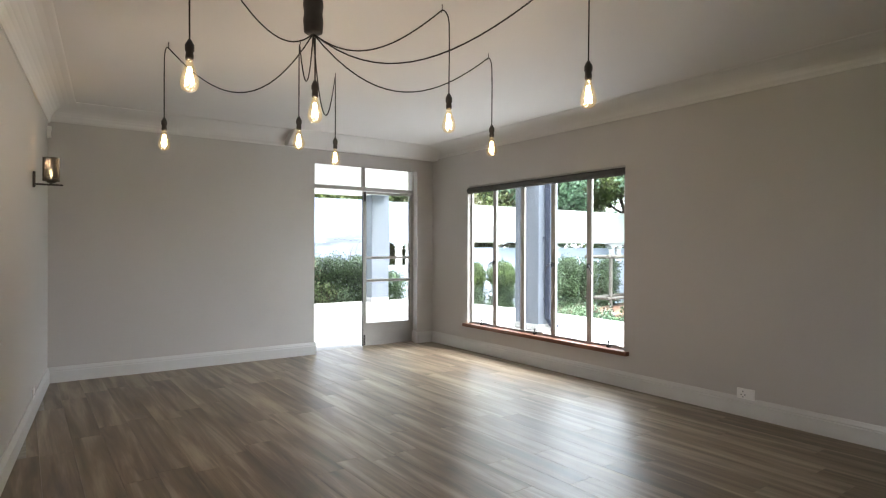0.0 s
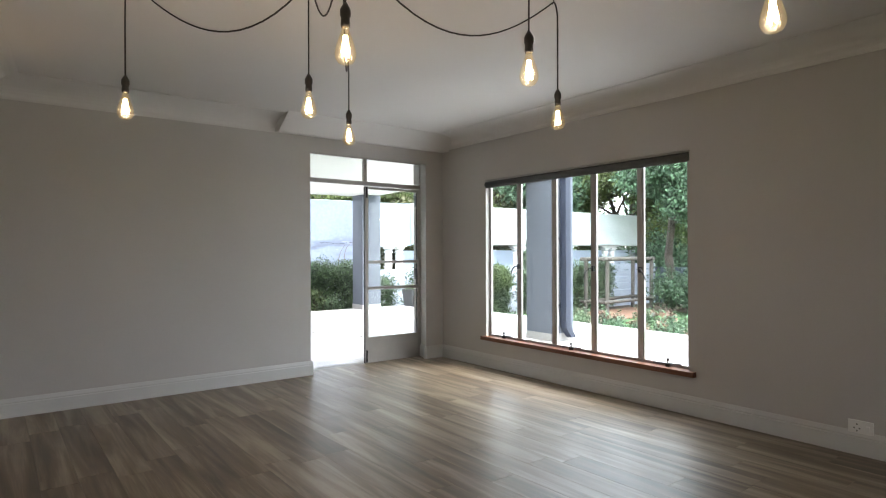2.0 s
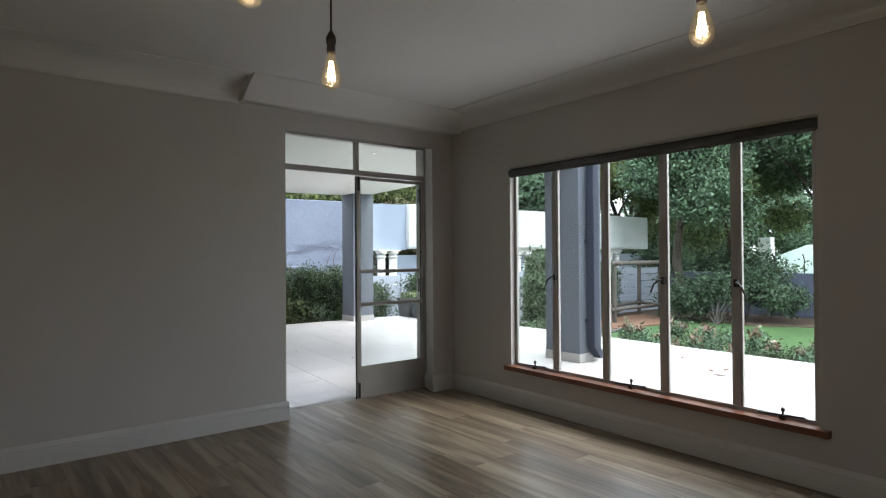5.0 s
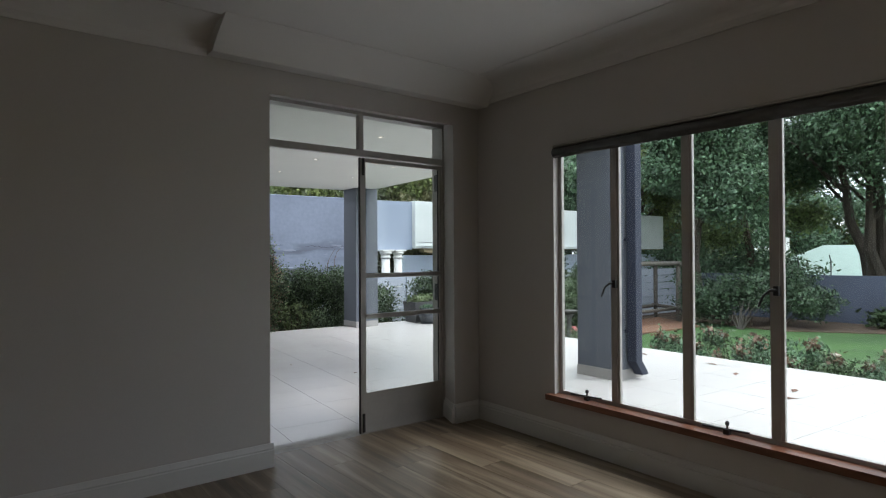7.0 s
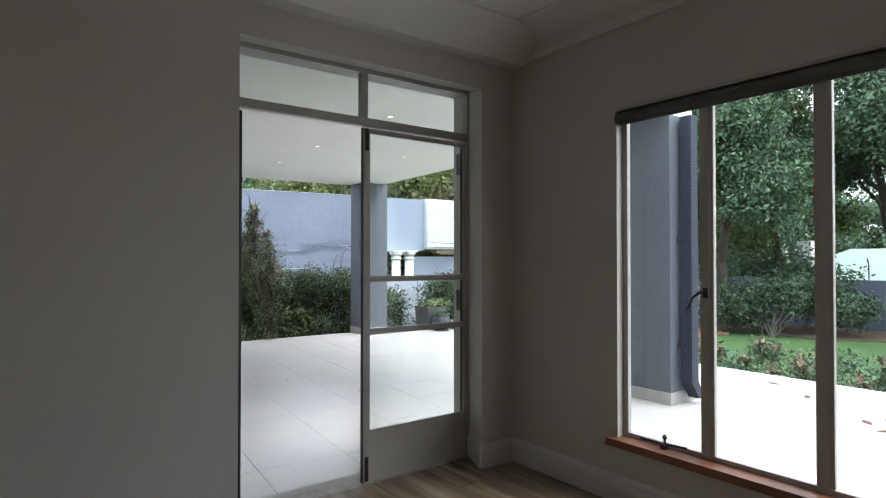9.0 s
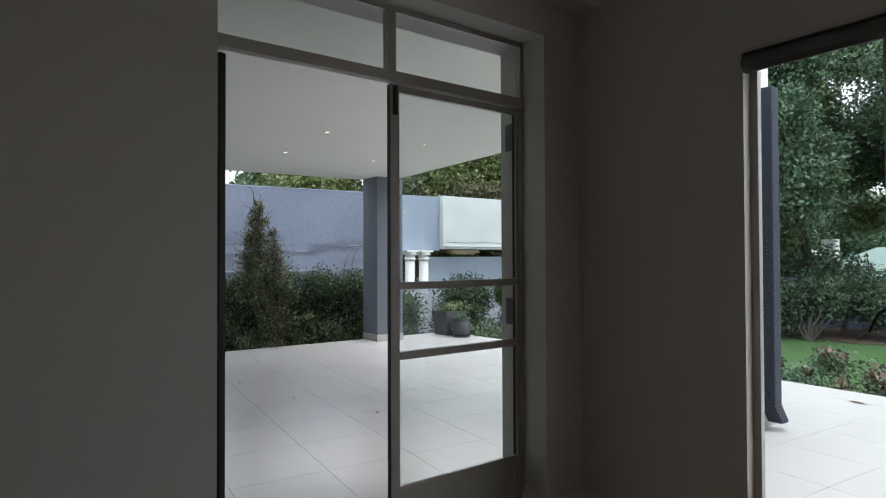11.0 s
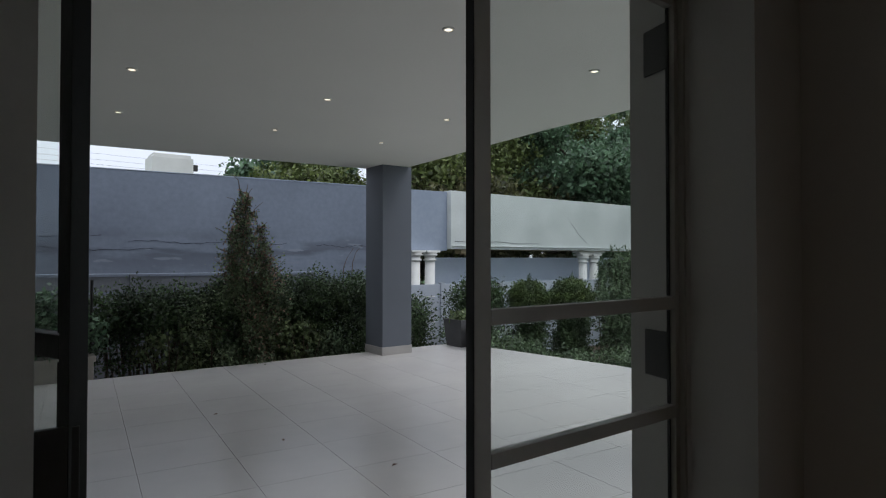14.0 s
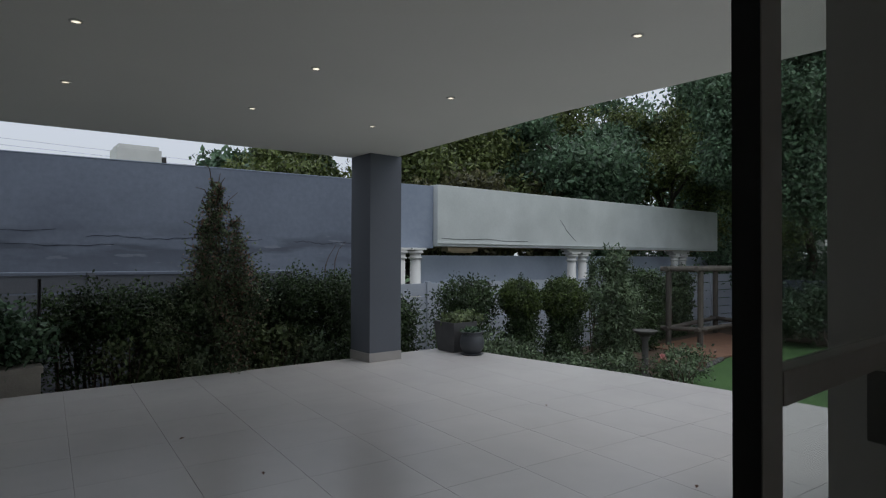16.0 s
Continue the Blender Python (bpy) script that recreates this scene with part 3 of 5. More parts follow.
door = leaf("door_1", (4.407, 7.42, 0), 0, 0.781, -1, "closed white steel glazed door leaf with black hinges", slim=0.020)
reveal = Matrix.Translation((0.006, 0.016, 0)) @ Euler((0, 0, math.atan2(0.18, 0.055))).to_matrix().to_4x4()
for z in (1.885, 0.955):
    bm = B(0.0, 0.105, 0.004, 0.012, z, z + 0.14, 0.002, reveal)
    tube([(-0.004, 0.016, z), (-0.004, 0.016, z + 0.14)], 0.008, 10, bm)
    part("hinge", bm, BLACK, door, "black steel hinge")
# Whole leaf in EDGE: the shade on its outer side is painted in.
leaf("door_2", (2.910, 7.437, 0), 111, 0.74, 1, "open steel glazed door leaf folded back outside, its shade painted dark", EDGE, 0.030)
for z in (1.885, 0.935):
    part("hinge", B(2.858, 2.912, 0.024, 0.038, z, z + 0.14, 0.002), BLACK, fr, "black steel hinge")

# ---- pendant lamp ----
LP = (1.10, 3.19)
lamp = thing("pendant_lamp", (0, 0, 0), "black spider pendant with eight swagged cables and amber filament bulbs", "ceiling lamp")
part("canopy", lathe([(0.03, 2.43), (0.047, 2.44), (0.052, 2.50), (0.047, 2.54), (0.053, 2.58), (0.048, 2.63), (0.06, CEILZ)], 20, None, (*LP, 0)), BLACK, lamp, "black bundled canopy", True)
BULBS = [(0.645, 4.61, 1), (1.365, 4.045, 0.9), (1.882, 4.585, 1), (1.11, 3.188, 0), (1.825, 2.985, 1), (2.568, 3.487, 1), (2.004, 2.134, 1), (0.44, 2.93, 1)]
SAG = [0.30, 0.24, 0.36, 0, 0.14, 0.27, 0.27, 0.17]
prof_s = [(0.006, 0.075), (0.014, 0.06), (0.019, 0.05), (0.019, 0.028), (0.015, 0.02), (0.017, 0.0), (0.016, -0.012)]
prof_b = [(0.013, 0.0), (0.015, -0.015), (0.023, -0.036), (0.033, -0.066), (0.0385, -0.092), (0.037, -0.108), (0.027, -0.126), (0.010, -0.134)]
for i, (x, y, hooked) in enumerate(BULBS):
    zs = 2.118
    if hooked:
        hz = CEILZ - 0.035
        pts = []
        d = Vector((x - LP[0], y - LP[1], 0)).normalized()
        hx, hy = x - d.x * 0.045, y - d.y * 0.045
        a, b = Vector((LP[0], LP[1], 2.435)), Vector((hx, hy, hz))
        for k in range(21):
            t = k / 20
            p = a.lerp(b, t)
            p.z -= 4 * SAG[i] * t * (1 - t) * (1.25 - 0.5 * t)
            pts.append(p)
        pts += [Vector((hx + d.x * q, hy + d.y * q, hz + w)) for q, w in ((0.014, 0.003), (0.028, -0.008), (0.039, -0.03), (0.045, -0.065), (0.047, -0.2))]
        pts.append(Vector((x, y, zs + 0.07)))
        part("ceiling_hook", tube([(hx + 0.004, hy, CEILZ + 0.002), (hx + 0.004, hy, hz + 0.006), (hx + 0.004, hy + 0.008, hz - 0.007), (hx + 0.004, hy + 0.014, hz + 0.002)], 0.0025, 6), BLACK, lamp)
    else:
        pts = [Vector((x, y, 2.435)), Vector((x, y, 2.3)), Vector((x, y, zs + 0.07))]
    part("cable", tube(pts, 0.0038, 6), CABLE, lamp, smooth=True)
    part("bulb_holder", lathe(prof_s, 14, None, (x, y, zs)), BLACK, lamp, "black bulb holder", True)
    bulb = part("bulb", lathe(prof_b, 16, None, (x, y, zs - 0.012)), AMBER, lamp, "glowing amber filament bulb", True)
    bulb.visible_shadow = False
    bm = bmesh.new()
    for k in range(8):
        a = k * math.pi / 4 + 0.4
        p, q = (0.006, 0.016) if k % 2 else (0.007, 0.013)
        tube([(x + p * math.cos(a), y + p * math.sin(a), zs - 0.042), (x + q * math.cos(a + 0.5), y + q * math.sin(a + 0.5), zs - 0.118 + 0.012 * (k % 2))], 0.0018, 4, bm)
    part("filament", bm, FILAMENT, bulb)
    lt = bpy.data.lights.new("bulb_light", "POINT")
    lt.energy, lt.color, lt.shadow_soft_size = 0.36, (1.0, 0.76, 0.56), 0.03
    lo = new("bulb_light", lt)
    lo.parent = lamp
    lo.location = (x, y, zs - 0.09)

# ---- wall lamp ----
sx = left_x(5.87)
sc = thing("wall_lamp", (sx, 5.87, 1.785), "black metal wall lamp with a mesh cylinder shade, lit", "wall lamp")
part("back_plate", B(0.0, 0.018, -0.035, 0.035, 0.0, 0.12, 0.003), BLACK, sc)
bm = tube([(0.018, 0, 0.025), (0.20, 0, 0.025)], 0.007)
tube([(0.12, 0, 0.02), (0.12, 0, 0.05)], 0.008, 8, bm)
part("arm", bm, BLACK, sc)
part("bulb_holder", lathe([(0.014, 0.035), (0.034, 0.045), (0.036, 0.06), (0.022, 0.075)], 14, None, (0.12, 0, 0)), BLACK, sc)
bm = bmesh.new()
for z in (0.055, 0.235):
    tube([(0.12 + 0.056 * math.cos(a * math.pi / 12), 0.056 * math.sin(a * math.pi / 12), z) for a in range(25)], 0.003, 5, bm)
for k in range(44):
    for s in (-1, 1):
        a = 2 * math.pi * k / 44
        tube([(0.12 + 0.055 * math.cos(a + s * j * 0.25), 0.055 * math.sin(a + s * j * 0.25), 0.057 + 0.176 * j / 4) for j in range(5)], 0.0025, 3, bm)
part("shade", bm, BLACK, sc, "black metal mesh shade")
wb = part("bulb", lathe([(0.008, 0.075), (0.010, 0.10), (0.014, 0.125), (0.012, 0.14), (0.003, 0.15)], 12, None, (0.12, 0, 0)), glow("warm_bulb", (1.0, 0.76, 0.45), 0.7), sc, "glowing warm bulb", True)
lt = bpy.data.lights.new("wall_lamp_light", "POINT")
lt.energy, lt.color, lt.shadow_soft_size = 0.25, (1.0, 0.66, 0.36), 0.03
lo = new("wall_lamp_light", lt)
lo.parent, lo.location = sc, (0.12, 0, 0.19)

# ---- sockets and sensor ----
so = thing("wall_socket", (WX, 2.68, 0.165), "white plastic double wall socket just above the skirting", "socket")
turned(so)
part("plate", B(-0.010, 0, -0.07, 0.07, -0.035, 0.055, 0.003), PLASTIC, so)
for y, z in ((0.02, 0.03), (0.035, 0.005), (0.005, 0.005), (0.02, -0.012)):
    part("pin_hole", B(-0.0112, -0.0098, y - 0.004, y + 0.004, z - 0.004, z + 0.004), HANDLE, so)
part("switch", B(-0.015, -0.0101, -0.05, -0.03, -0.005, 0.025, 0.002), PLASTIC, so)
so = thing("wall_socket", pose(left_x(5.9), 5.9, 0.17, 0, 0, -5.9), "small white wall socket above the skirting", "socket")
part("plate", B(0, 0.010, -0.06, 0.06, -0.045, 0.045, 0.003), PLASTIC, so)
for y, z in ((0.0, 0.02), (0.015, -0.008), (-0.015, -0.008)):
    part("pin_hole", B(0.0098, 0.0112, y - 0.004, y + 0.004, z - 0.004, z + 0.004), HANDLE, so)
se = thing("motion_sensor", pose(left_x(7.05), 7.05, 2.36, 0, 0, -5.9), "small white wall sensor high in the corner", "sensor")
part("housing", B(0, 0.035, -0.03, 0.03, 0, 0.11, 0.008), PLASTIC, se)
part("lens", B(0.035, 0.040, -0.02, 0.02, 0.02, 0.06, 0.002), STEEL, se)

# ---- terrace ----
TE = [(-4.0, YO), (4.62, YO), (4.50, -3.3), (9.2, -3.3), (9.4, 5.9), (9.44, 10.0), (9.40, 11.3), (9.0, 14.30), (3.3, 14.48), (-4.0, 14.75)]
structure(put("terrace_slab", prism(TE, GROUND, TERR - 0.012), GROUT), "raised concrete terrace base with tile joints")

# pillars
def pillar(x0, x1, y0, y1, label):
    p = thing("pillar", ((x0 + x1) / 2, (y0 + y1) / 2, TERR), label, "pillar", kind="structure")
    a, b = (x1 - x0) / 2, (y1 - y0) / 2
    part("shaft", B(-a + 0.008, a - 0.008, -b + 0.008, b - 0.008, 0, 2.705 - TERR, 0.004), PILLAR, p)
    part("plinth", B(-a, a, -b, b, 0, 0.12, 0.003), PLINTH, p, "pale tiled plinth")
    return p


pillar(7.29, 7.815, 13.87, 14.38, "square blue-grey plastered pillar on a pale tiled plinth at the terrace corner")
pillar(7.07, 7.55, 7.54, 8.14, "square blue-grey plastered pillar beside a downpipe")
dp = thing("downpipe", (7.255, 7.455, TERR), "dark blue square rainwater pipe with a kicked-out shoe", "pipe")
part("pipe", B(-0.06, 0.06, -0.06, 0.06, 0.22, 2.80, 0.015), PIPE, dp)
bm = B(-0.06, 0.06, -0.06, 0.06, 0.0, 0.24, 0.015)
for v in bm.verts:
    if v.co.z < 0.12:
        v.co.x += 0.12
        v.co.z += 0.06
part("shoe", bm, PIPE, dp)
for z in (0.55, 1.6):
    part("bracket", B(-0.075, 0.075, 0.03, 0.085, z, z + 0.03), PIPE, dp)

# Tall wall out of view, added to darken the terrace's left side.
structure(put("shade_wall_west", prism([(1.45, YO + 0.01), (1.70, YO + 0.01), (1.70, 18.3), (1.45, 18.3)], GROUND, 5.2), SOFFIT), "unseen plain wall added to shade the terrace from the west")

# roof over the terrace
SO = [(-4.0, YO), (4.676, YO), (4.676, 7.56), (7.50, 7.56), (7.50, 10.8), (7.76, 13.9), (7.70, 14.36), (3.31, 14.80), (-4.0, 15.3)]
structure(put("terrace_roof", prism(SO, 2.705, 2.95), SOFFIT), "flat pale painted terrace roof with recessed downlights")
dls = [(3.57, 11.24), (3.69, 12.72), (5.075, 11.12), (5.16, 12.57), (6.44, 12.49), (6.356, 11.09), (6.316, 9.23), (4.97, 9.25), (3.44, 9.33), (2.0, 9.4), (2.25, 11.25), (2.2, 12.8)]
first = thing("downlight", (*dls[0], 2.705), "small round recessed downlight, lit, in the terrace roof", "downlight", "downlights in the terrace roof")
part("trim_ring", lathe([(0.040, 0.0), (0.040, -0.005), (0.025, -0.008), (0.025, 0.0)], 20), COLUMN, first, smooth=True)
part("lens", lathe([(0.0245, -0.002), (0.0245, -0.005)], 16), SPOT, first, "glowing warm lens")
for x, y in dls[1:]:
    copy_thing(first, pose(x, y, 2.705))

# ---- boundary walls ----
def along(name, p0, p1, thick, z0, z1, material, label):
    a, b = Vector((*p0, 0)), Vector((*p1, 0))
    d = b - a
    bm = B(0, d.length, 0, thick, z0, z1, 0.01)
    ob = put(name, bm, material, None, label)
    ob.matrix_world = Matrix.Translation(a) @ Euler((0, 0, math.atan2(d.y, d.x))).to_matrix().to_4x4()
    return structure(ob, label)


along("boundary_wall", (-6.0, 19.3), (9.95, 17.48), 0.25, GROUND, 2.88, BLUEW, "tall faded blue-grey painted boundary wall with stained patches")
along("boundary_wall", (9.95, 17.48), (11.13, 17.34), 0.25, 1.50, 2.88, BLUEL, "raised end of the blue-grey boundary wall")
beam = along("garden_beam", (11.14, 17.20), (23.75, 17.05), 0.40, 1.54, 2.90, BEAMW, "deep weathered white concrete beam on paired columns")
along("beam_soffit", (11.3, 17.25), (23.6, 17.10), 0.3, 1.525, 1.538, BEAMUNDER, "bare ochre underside of the beam")
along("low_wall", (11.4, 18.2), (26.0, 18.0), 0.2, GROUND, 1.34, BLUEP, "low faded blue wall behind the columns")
along("ledge", (11.16, 17.16), (23.7, 17.01), 0.035, 1.60, 1.62, BEAMW, "thin projecting drip edge along the beam")


def crack(points, y0, label):
    """A thin dark crack just proud of the painted face."""
    structure(put("crack", tube([(x, y0 - 0.0119 * (x - 11.14) - 0.001, z) for x, z in points], 0.007, 4), EDGE, None, label))


crack([(15.25, 2.28), (15.42, 2.12), (15.50, 2.02), (15.72, 1.86), (15.9, 1.74)], 17.20, "thin diagonal crack in the white beam")
crack([(11.25, 1.72), (11.9, 1.70), (12.6, 1.73), (13.2, 1.69), (14.0, 1.70)], 17.20, "thin long crack low on the white beam")


def column(x, y, top=1.50):
    c = thing("column", (x, y, GROUND), "round white painted column with a moulded capital under the beam", "column", "columns under the garden beam", "")
    h = top - GROUND
    part("shaft", lathe([(0.14, 0), (0.14, 0.1), (0.125, 0.12), (0.115, h - 0.24)], 20), COLUMN, c, smooth=True)
    part("capital", lathe([(0.115, h - 0.24), (0.15, h - 0.232), (0.15, h - 0.20), (0.12, h - 0.19), (0.125, h - 0.13), (0.175, h - 0.11), (0.18, h - 0.085), (0.15, h - 0.07), (0.185, h - 0.045)], 20), COLUMN, c, "moulded round capital", True)
    part("abacus", B(-0.185, 0.185, -0.16, 0.185, h - 0.044, h, 0.006), COLUMN, c)
    return c


for x, top in ((10.22, 1.50), (10.63, 1.50), (15.95, 1.44), (16.42, 1.44), (21.35, 1.44), (21.85, 1.44)):
    column(x, 17.33, top)
for x0, x1, m in ((11.5, 12.4, BEAMUNDER), (15.7, 16.85, COLUMN), (21.1, 22.2, COLUMN)):
    z = 1.442 if m is COLUMN else 1.40
    bm = prism([(x0 + 0.12, 17.30), (x1 - 0.12, 17.30), (x1 - 0.12, 17.48), (x0 + 0.12, 17.48)], z, z + 0.035)
    box(bm, x0, x1, 17.27, 17.50, z + 0.036, 1.5245, 0.004)
    structure(put("corbel", bm, m), "stepped slab corbel between the columns and the beam")

along("coping", (-6.0, 19.29), (9.95, 17.47), 0.27, 2.881, 2.90, BLUEL, "thin pale coping on the boundary wall")
along("coping", (-6.0, 18.57), (7.6, 17.02), 0.06, 1.052, 1.068, BLUEL, "thin pale coping line on the slab wall")
for x0, x1, z in ((-1.0, 4.2, 1.72), (0.2, 5.0, 1.50), (4.6, 7.4, 1.62), (8.0, 9.6, 1.58)):
    n = 26
    pts = [(x0 + (x1 - x0) * i / n, z + 0.012 * math.sin(i * 2.3 + x0) + 0.02 * math.sin(i * 0.5) - 0.012 * i / n) for i in range(n + 1)]
    structure(put("crack", tube([(x, 19.3 - 0.1141 * (x + 6.0) - 0.001, q) for x, q in pts], [0.002 + 0.006 * abs(math.sin(i * 1.9)) for i in range(n + 1)], 4), PIPE, None), "long dark crack in the boundary wall plaster")
# precast slab wall in front, each slab a piece
def precast(x0, x1, y0, y1, top, paint):
    pw = thing("slab_wall", (0, 0, 0), "pale painted precast concrete slab wall with stacked horizontal slabs and posts", "wall", kind="structure")
    n = max(1, round((x1 - x0) / 1.5))
    made = None
    for i in range(n + 1):
        t = i / n
        x, y = x0 + (x1 - x0) * t, y0 + (y1 - y0) * t
        ob = part("post", B(x - 0.05, x + 0.05, y - 0.03, y + 0.07, GROUND, top + 0.02, 0.006), paint, pw)
    a = math.atan2(y1 - y0, x1 - x0)
    step = math.hypot(x1 - x0, y1 - y0) / n
    for i in range(n):
        for k in range(8):
            z = top - 0.28 * (k + 1)
            if z < GROUND - 0.1:
                continue
            if made is None:
                made = part("slab", B(0.04, step - 0.04, 0, 0.045, 0.012, 0.268, 0.008), paint, pw)
                ob = made
            else:
                ob = made.copy()
                scene.collection.objects.link(ob)
            t = i / n
            ob.matrix_world = pose(x0 + (x1 - x0) * t, y0 + (y1 - y0) * t + 0.004 * ((i * 7 + k * 3) % 3), z, -2.5, 0, math.degrees(a))
    return pw


precast(-6.0, 7.6, 18.6, 17.05, 1.03, PRECAST_SHADED)
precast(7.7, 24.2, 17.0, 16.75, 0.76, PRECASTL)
along("far_wall", (24.4, 17.0), (26.5, -12.0), 0.25, GROUND, 0.56, NAVY, "dark blue painted far garden wall")

# spikes of the fence on the far wall
fence = thing("security_fence", (25.0, 0, 0.56), "thin dark metal fence posts on top of the far wall", "fence")
for i in range(9):
    part("fence_post", tube([(0.3 - 0.08 * i, 12.5 - i * 1.1, -0.02), (0.3 - 0.08 * i, 12.5 - i * 1.1, 0.5), (0.15 - 0.08 * i, 12.5 - i * 1.1, 0.72)], 0.018, 6), BLACK, fence)

# house beyond the far wall
hs = thing("far_house", (44.0, 17.6, GROUND - 1.15), "distant white house with a pale green roof and a chimney", "house")
part("wall", B(-3, 3, -7, 3, -0.4, 2.4), FARW, hs)
bm = bmesh.new()
v = [bm.verts.new(c) for c in ((-3.5, -7.6, 2.3), (3.5, -7.6, 2.3), (3.5, 3.6, 2.3), (-3.5, 3.6, 2.3), (0, -4.2, 4.1), (0, 0.4, 4.1))]
for f in ((0, 1, 4), (1, 2, 5, 4), (2, 3, 5), (3, 0, 4, 5), (3, 2, 1, 0)):
    bm.faces.new([v[i] for i in f])
part("roof", bm, ROOFG, hs)
part("chimney", B(-2.2, -1.6, 1.8, 2.6, 2.5, 4.6, 0.02), FARW, hs)
part("window", B(-3.06, -3.0, -3, -1.5, 0.9, 2.0), FARDARK, hs)

ch = thing("neighbour_house", (8.25, 33.0, GROUND), "neighbour's flat-topped house with a broad white chimney stack", "house")
part("wall", B(-4, 4, 0, 6, 0, 4.6), FARW, ch)
cm = part("chimney", B(-0.78, 0.78, -1.4, -0.1, 0, 6.47, 0.03), FARW, ch, "broad white rendered chimney stack")
part("cap", B(-0.70, 0.70, -1.35, -0.2, 6.47, 6.60, 0.03), FARW, cm)
part("floodlight", B(0.80, 0.98, -1.3, -1.1, 6.0, 6.25, 0.03), BLACK, ch)

# ---- trees ----
def tree(x, y, height, spread, material, n, size, label, stems=1, low=0.3, bark=BARK, trunk=0.22):
    t = thing("tree", (x, y, GROUND), label, "tree", "trees behind the garden")
    bm = bmesh.new()
    tips = []
    for s in range(stems):
        a = 2 * math.pi * s / max(1, stems) + 0.5
        off = 0.3 * (stems > 1)
        base = Vector((off * math.cos(a), off * math.sin(a), -0.05))
        top = Vector((spread * 0.35 * math.cos(a) * (stems > 1), spread * 0.35 * math.sin(a) * (stems > 1), height * 0.62))
        line = wander(base, top, 6, 0.12)
        tube(line, [trunk * (1 - 0.11 * k) for k in range(7)], 8, bm)
        for k in range(3 if stems > 1 else 7):
            start = line[3 + k % 4]
            b = rng.random() * 6.28
            end = start + Vector((math.cos(b) * spread * 0.62, math.sin(b) * spread * 0.62, height * (0.12 + 0.2 * rng.random())))
            limb = wander(start, end, 4, 0.18)
            tube(limb, [trunk * 0.42, trunk * 0.3, trunk * 0.22, trunk * 0.15, trunk * 0.06], 6, bm)
            tips.append(limb[3])
            tips.append(limb[4])
        tips.append(line[-1])
    part("trunk", bm, bark, t, "dark branching trunk")
    blobs = []
    for p in tips:
        r = spread * (0.22 + 0.14 * rng.random())
        blobs.append((p.x, p.y, max(p.z, height * low), r, r, r * 0.75))
    for k in range(14):
        a, q = rng.random() * 6.28, spread * (0.35 + 0.55 * rng.random())
        z = height * (low + (0.92 - low) * rng.random())
        q *= math.sqrt(max(0.1, 1 - ((z / height - 0.6) / 0.5) ** 2))
        r = spread * (0.16 + 0.16 * rng.random())
        blobs.append((q * math.cos(a), q * math.sin(a), z, r, r, r * 0.7))
    leaves("crown", blobs, n, size, material, t, depth=0.8)
    return t


TL = "large dark green leafy tree with a dark branching trunk"
tree(23.0, 15.2, 10.8, 3.5, L_TREE, 95000, 0.072, TL, low=0.36)
tree(28.6, 10.6, 12.0, 5.0, L_TREE, 85000, 0.078, "large spreading tree with several bare dark stems and thin foliage", stems=5, low=0.42, trunk=0.26)
tree(20.0, 20.5, 8.5, 3.4, L_TREE, 50000, 0.09, TL)
tree(28.2, 15.7, 13.0, 4.6, L_FRESH, 85000, 0.082, "broad fresh green tree with pale limbs behind the far wall", low=0.26, bark=TWIG)
tree(27.5, 21.5, 10.4, 4.2, L_OLIVE, 60000, 0.085, "olive green broad tree beyond the end of the beam wall", low=0.26)
tree(30.5, 4.5, 12.0, 5.2, L_TREE, 45000, 0.11, TL, low=0.5)
TO = "olive green broad tree rising behind the boundary wall"
for (x, y, h, s) in ((15.2, 22.5, 7.6, 3.4), (11.0, 25.5, 7.2, 3.2), (18.5, 26.0, 8.6, 3.8), (24.0, 25.5, 11.3, 4.6)):
    tree(x, y, h, s, L_OLIVE, 50000, 0.085, TO, low=0.25)
for (x, y, h, s) in ((13.6, 20.6, 5.2, 2.4), (17.2, 20.8, 5.4, 2.4)):
    tree(x, y, h, s, L_RUST, 26000, 0.08, "brownish green small tree behind the beam wall", low=0.36)
for (x, y, h, s) in ((12.5, 31.0, 7.2, 3.4), (10.6, 27.4, 5.5, 1.9), (12.4, 27.5, 6.2, 2.6), (33.0, 24.0, 13.5, 5.5), (56.0, 9.0, 9.0, 5.0), (40.0, 24.0, 8.5, 5.5), (46.0, 5.0, 9.0, 6.0), (50.0, 22.0, 8.5, 5.0), (52.0, 15.0, 8.0, 5.5)):
    tree(x, y, h, s, L_TREE, 20000, 0.14, "broad green tree in the distance", low=0.2)


def bush(name, blobs, n, size, material, label, category="bush", stems=(), at=None, group="", depth=0.6, long=1.9):
    b = blobs[0]
    t = thing(name, (b[0], b[1], GROUND) if at is None else at, label, category, group)
    o = t.matrix_world.translation
    rel = [(q[0] - o.x, q[1] - o.y, q[2] - o.z, *q[3:]) for q in blobs]
    leaves("foliage", rel, n, size, material, t, depth=depth, long=long)
    bm = bmesh.new()
    for q in rel[:10]:
        for k in range(3):
            tube(wander((q[0] * 0.5 + 0.1 * k, q[1] * 0.5, -0.02), (q[0] + 0.1 * rng.normal(), q[1] + 0.1 * rng.normal(), q[2] + q[5] * 0.6), 4, 0.04), [0.018, 0.015, 0.012, 0.008, 0.004], 5, bm)
    tagged(part("woody_base", bm, TWIG, t), kind="stuff")
    return t


